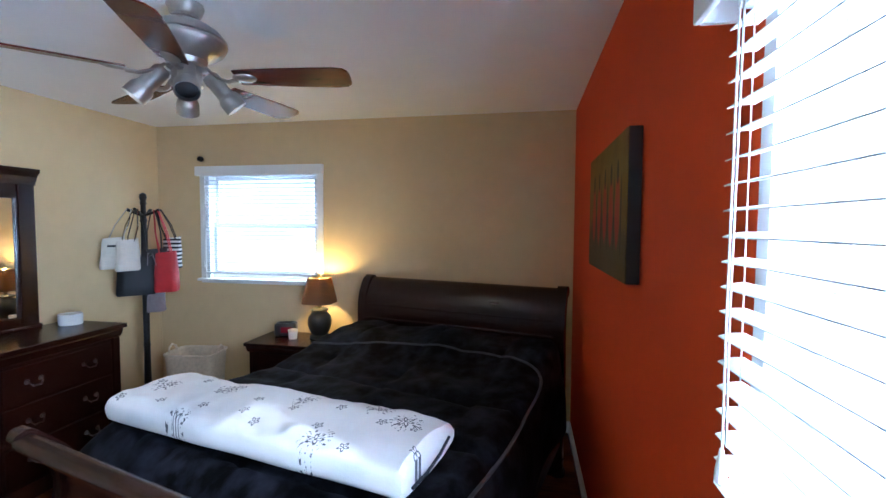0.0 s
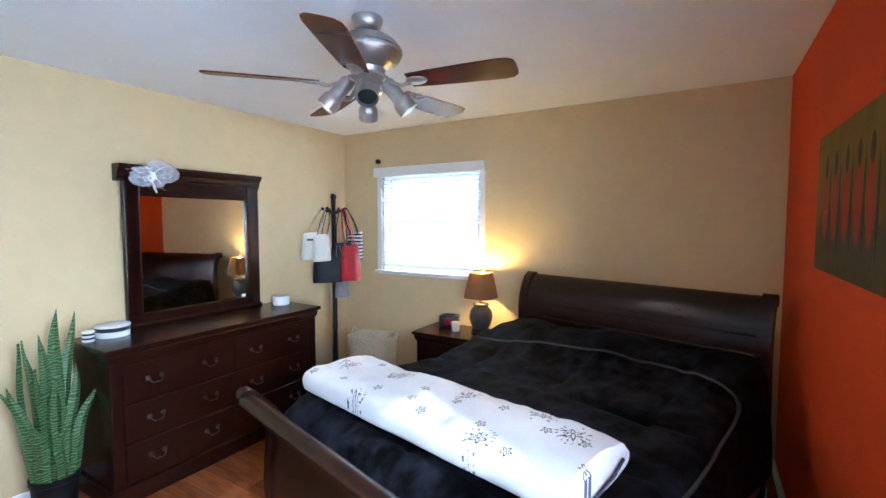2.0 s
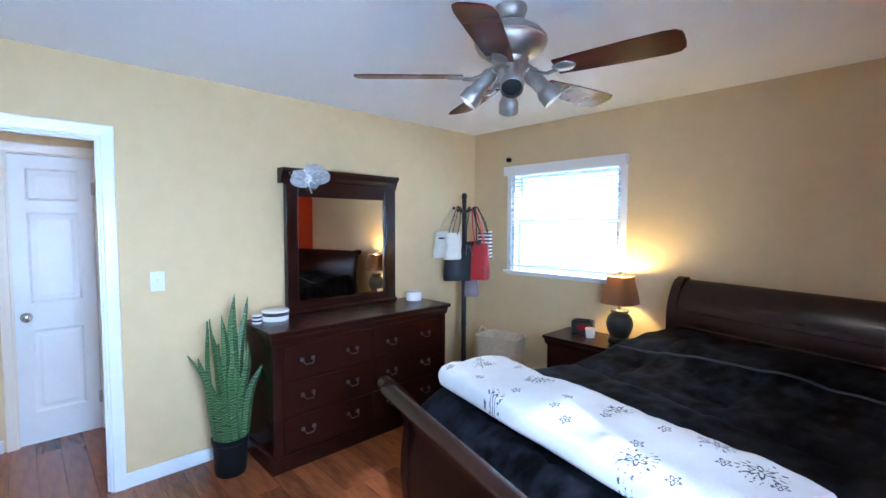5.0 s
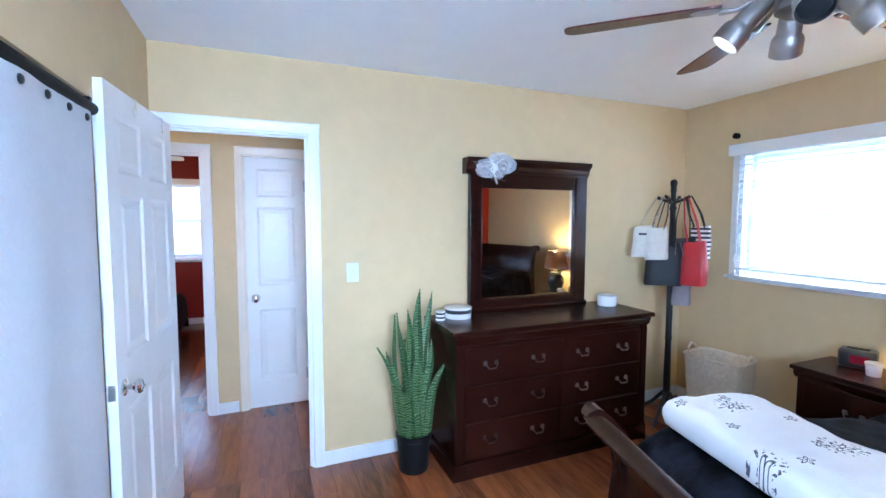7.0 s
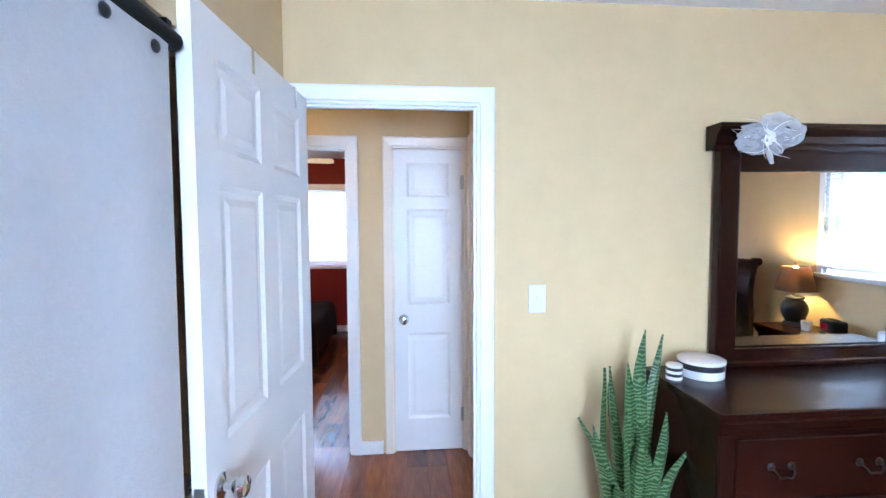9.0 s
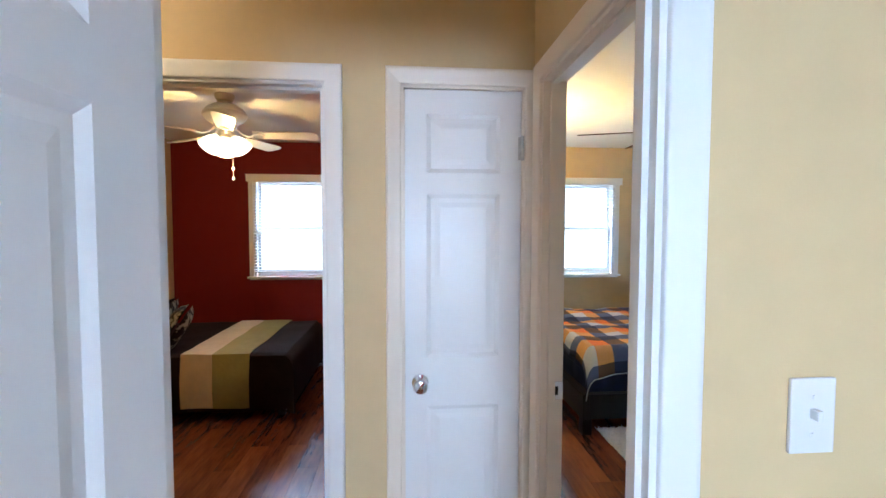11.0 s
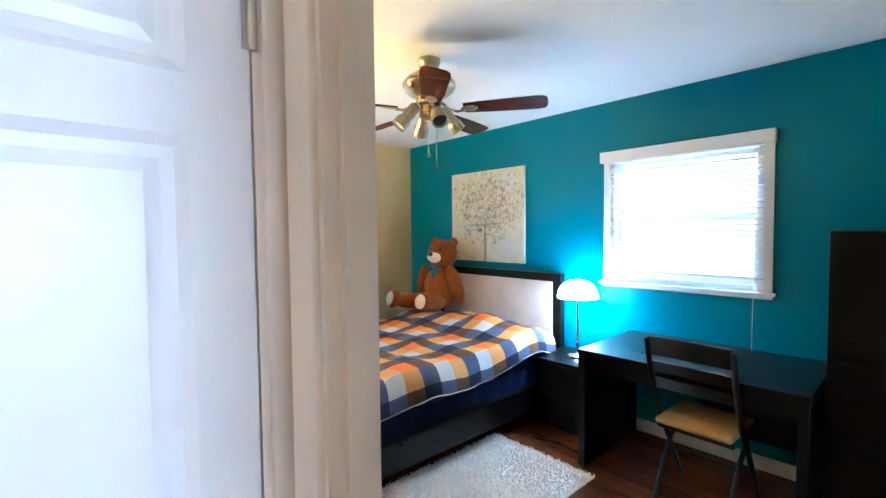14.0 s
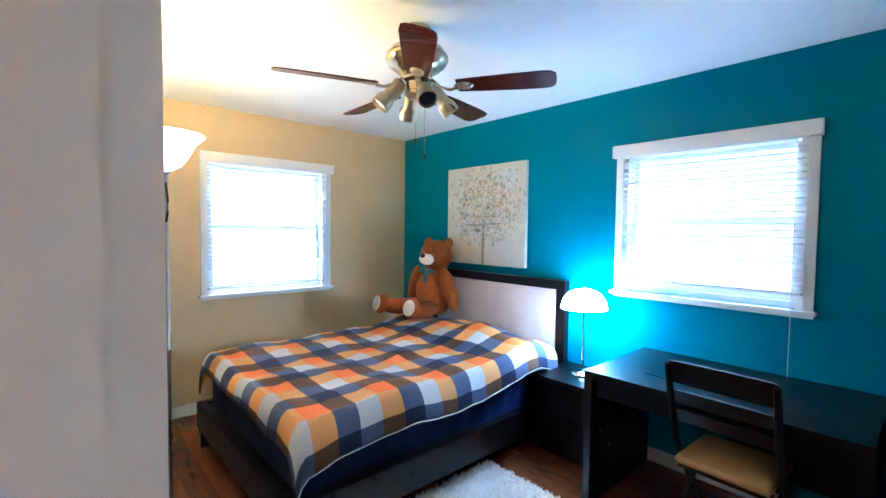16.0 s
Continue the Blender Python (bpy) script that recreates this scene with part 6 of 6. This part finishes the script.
wr = thing("tall_cabinet", "tall black-brown cabinet beside the desk", "cabinet", pose(-0.715, -0.02, 0))
part("side", box(0, 0.03, -0.46, 0, 0, 1.475, 0.003), ESPRESSO, wr)
part("side", box(0.565, 0.595, -0.46, 0, 0, 1.475, 0.003), ESPRESSO, wr)
part("top", box(0.031, 0.564, -0.46, 0, 1.445, 1.475, 0.003), ESPRESSO, wr)
part("back", box(0.031, 0.564, -0.02, -0.005, 0.05, 1.444), ESPRESSO, wr)
for z in (0.05, 0.52, 0.98):
    part("shelf", box(0.031, 0.564, -0.455, -0.021, z, z + 0.025), ESPRESSO, wr)
part("door", box(0.004, 0.296, -0.48, -0.461, 0.06, 1.47, 0.003), ESPRESSO, wr)
part("door", box(0.300, 0.591, -0.48, -0.461, 0.06, 1.47, 0.003), ESPRESSO, wr)

tl = thing("torchiere_lamp", "tall floor lamp with a lit white glass bowl", "floor lamp", pose(-3.04, -2.515, 0))
part("base", lathe([(0.14, 0), (0.142, 0.012), (0.10, 0.026), (0.03, 0.04)], 32), NICKEL, tl, "", True)
part("pole", lathe([(0.013, 0.03), (0.013, 0.9), (0.019, 0.91), (0.013, 0.92), (0.012, 1.74), (0.022, 1.75), (0.012, 1.77)], 16), NICKEL, tl, "", True)
part("scroll", tube([(0.012, 0, 1.52), (0.045, 0, 1.56), (0.055, 0, 1.62), (0.030, 0, 1.66), (0.014, 0, 1.70)], 0.005, 8), BLACKM, tl, "", True)
part("bowl", lathe([(0.030, 1.76), (0.070, 1.785), (0.105, 1.84), (0.130, 1.89), (0.168, 1.925), (0.165, 1.930), (0.125, 1.897), (0.098, 1.845), (0.064, 1.792), (0.02, 1.772)], 36), TORCH_GLOW, tl, "glowing white glass bowl", True)

# shaggy rug
rug = thing("shag_rug", "white shaggy rectangular rug beside the bed", "rug", pose(-2.50, -2.05, 0))
RW, RL = 0.79, 1.22
part("backing", box(0.01, RW - 0.01, 0.01, RL - 0.01, 0.001, 0.010), RUGM, rug)
rb = bmesh.new()
rnd = random.Random(8)
verts, faces = [], []
for i in range(7600):
    x, y = rnd.uniform(0.0, RW), rnd.uniform(0.0, RL)
    a, l, lean = rnd.uniform(0, 6.28), rnd.uniform(0.010, 0.020), rnd.uniform(0.004, 0.014)
    c, s = math.cos(a), math.sin(a)
    w0 = 0.0055
    k = len(verts)
    verts += [(x - s * w0, y + c * w0, 0.008), (x + s * w0, y - c * w0, 0.008), (x + c * w0 * 1.4, y + s * w0 * 1.4, 0.008), (x + c * lean, y + s * lean, 0.008 + l)]
    faces += [(k, k + 1, k + 3), (k + 1, k + 2, k + 3), (k + 2, k, k + 3)]
pile = bpy.data.meshes.new("pile")
pile.from_pydata(verts, [], faces)
pile.materials.append(RUGM)
pl = new("shag_surface", pile)
pl.parent = rug
tagged(pl, kind="stuff")

# ---------------------------------------------------------------- red room
rbed = thing("low_bed", "low dark bed with a chocolate bedspread", "bed", pose(-4.12, RED_S + 0.04, 0))
QW, QL, QH = 1.25, 1.66, 0.52
part("base", box(0.05, QW - 0.05, 0.0, QL - 0.06, 0.06, 0.30, 0.01), BLACKWOOD, rbed)
for x in (0.08, QW - 0.14):
    for y in (0.04, QL - 0.14):
        part("leg", box(x, x + 0.06, y, y + 0.06, 0, 0.06), BLACKWOOD, rbed)
part("mattress_pad", box(0.03, QW - 0.03, 0.0, QL - 0.04, 0.302, QH - 0.02, 0.04, 3), BROWNBED, rbed)
spread = thing("bedspread", "chocolate bedspread with a cream and an olive quilted band", "bedspread", pose(-4.12, RED_S + 0.04, 0))


def spread_pt(y0, y1, lift=0.0, dropx=0.42):
    def f(u, v):
        total = QW + 2 * dropx
        s = -dropx + u * total
        x, drop = s, 0.0
        if s < 0:
            x, drop = -0.012 + 0.02 * math.sin(s * 8), -s
        elif s > QW:
            x, drop = QW + 0.012 + 0.02 * math.sin((s - QW) * 6), s - QW
        y = y0 + (y1 - y0) * v
        z = QH + lift - drop + 0.008 * noise.noise(Vector((x * 4, y * 4, 1)))
        x += (0.012 * math.sin(y * 11) + lift * 0.7) * min(1, drop / 0.2) * (1 if s > QW else -1)
        yy = y
        if y > QL - 0.05:
            d = y - QL + 0.05
            yy, z = QL - 0.05 + 0.07 * (1 - math.exp(-d / 0.06)), z - d * 0.95
            z = max(z, 0.06)
        return (x, yy, z)
    return f


part("cover", sheet(60, 50, spread_pt(0.0, QL + 0.35, 0.0, 0.44), 0.006), BROWNBED, spread, "", True)
part("cream_band", sheet(60, 8, spread_pt(0.83, 1.06, 0.010), 0.004), CREAMFAB, spread, "cream quilted band", True)
part("olive_band", sheet(60, 8, spread_pt(1.062, 1.34, 0.010), 0.004), OLIVEFAB, spread, "olive quilted band", True)


def pillow(name, label, m, w, h, d, mat):
    b = bmesh.new()
    bmesh.ops.create_grid(b, x_segments=12, y_segments=12, size=1)
    top = [v for v in b.verts]
    for v in top:
        e = (1 - v.co.x ** 4) * (1 - v.co.y ** 4)
        v.co = Vector((v.co.x * w / 2 * (1 - 0.06 * (1 - abs(v.co.y))), v.co.y * h / 2 * (1 - 0.06 * (1 - abs(v.co.x))), d / 2 * max(0.03, e) ** 0.5))
    o = b.copy()
    for v in o.verts:
        v.co.z *= -1
    merge(b, o)
    bmesh.ops.remove_doubles(b, verts=b.verts, dist=0.002)
    p = part(name, b, mat, None, "", True)
    p.matrix_world = m
    return tagged(p, label, "pillow")


PATTERN = shader("leaf_print_cushion", (0.36, 0.34, 0.22), 0.85, grain=24, big=9, colour2=(0.008, 0.007, 0.006), bump=0.3, ramp_from=(0.86, 0.98))
GREENP = shader("sage_cushion", (0.38, 0.35, 0.17), 0.8, grain=20, amount=0.2, bump=0.3)
pillow("pillow", "dark leaf-print throw pillow lying on the brown bed", pose(-3.08, RED_S + 0.72, QH + 0.165, 58, 0, 18), 0.40, 0.38, 0.16, PATTERN)
pillow("pillow", "dark leaf-print throw pillow on the brown bed", pose(-3.22, RED_S + 0.50, QH + 0.18, 60, 0, 8), 0.42, 0.42, 0.15, PATTERN)
pillow("pillow", "sage green pillow leaning at the head of the bed", pose(-3.35, RED_S + 0.27, QH + 0.18, 60, 0, 0), 0.50, 0.40, 0.16, GREENP)
canvas("framed_picture", "dark framed picture on the tan wall", pose(-3.08, RED_S, 1.52, 0, 0, 180), 0.80, 0.85, 0.03, painted("muted_print", [(0, 0, 0.3, 0.3, (0.13, 0.10, 0.05), 0.6)], ((0.06, 0.045, 0.022), (0.03, 0.022, 0.013))), BLACKM)


# ---------------------------------------------------------------- outside
ground = tagged(part("ground", box(-300, 300, -300, 300, -0.62, -0.6), shader("dry_lawn", (0.16, 0.17, 0.07), 0.95, grain=2, amount=0.3)), "pale lawn outside the house", "ground", kind="structure")

SKYCARD = bpy.data.materials.new("bright_hazy_sky")
SKYCARD.use_nodes = True
cn = SKYCARD.node_tree.nodes
em = cn.new("ShaderNodeEmission")
em.inputs["Color"].default_value, em.inputs["Strength"].default_value = (0.84, 0.95, 1.0, 1), 3.2
SKYCARD.node_tree.links.new(em.outputs[0], cn["Material Output"].inputs["Surface"])
for bx in ((-16, 14, 6.2, 6.25), (WEST - 6.25, WEST - 6.2, -16, 6.1)):
    tagged(part("backdrop", box(*bx, -0.59, 4.2), SKYCARD), "bright hazy sky beyond the windows", "backdrop", kind="structure")

# ---------------------------------------------------------------- floor planks
PWD, GAP = 0.127, 0.0009


def plank_mesh(l):
    b = box(0, l - GAP, 0, PWD - GAP, -0.012, 0.0)
    tops = [e for e in b.edges if all(v.co.z > -0.001 for v in e.verts)]
    bmesh.ops.bevel(b, geom=tops, offset=0.0006, segments=1, affect="EDGES")
    me = bpy.data.meshes.new("plank")
    b.to_mesh(me)
    b.free()
    me.materials.append(PLANK)
    return me


LENGTHS = {round(0.2 + 0.1 * i, 1): None for i in range(12)}
rnd = random.Random(21)


def lay(x0, x1, y0, y1):
    y = y0
    while y < y1 - 0.02:
        x = x0 - rnd.choice((0.0, 0.3, 0.6, 0.9))
        while x < x1 - 0.01:
            a, c = max(x, x0), min(x + 1.2, x1)
            if c - a > 0.05:
                l = round(c - a, 3)
                if l not in LENGTHS or LENGTHS[l] is None:
                    LENGTHS[l] = plank_mesh(l)
                p = new("plank", LENGTHS[l])
                p.parent = FLOOR
                p.location = (a, y, 0)
            x += 1.2
        y += PWD


lay(0.0, EAST, SOUTH, 0.0)
lay(HALL_W - 0.11, 0.0, TEAL_S - 19 * PWD, TEAL_S)
lay(WEST, -0.11, TEAL_S, 0.0)
lay(WEST, HALL_W - 0.11, RED_S, RED_N)
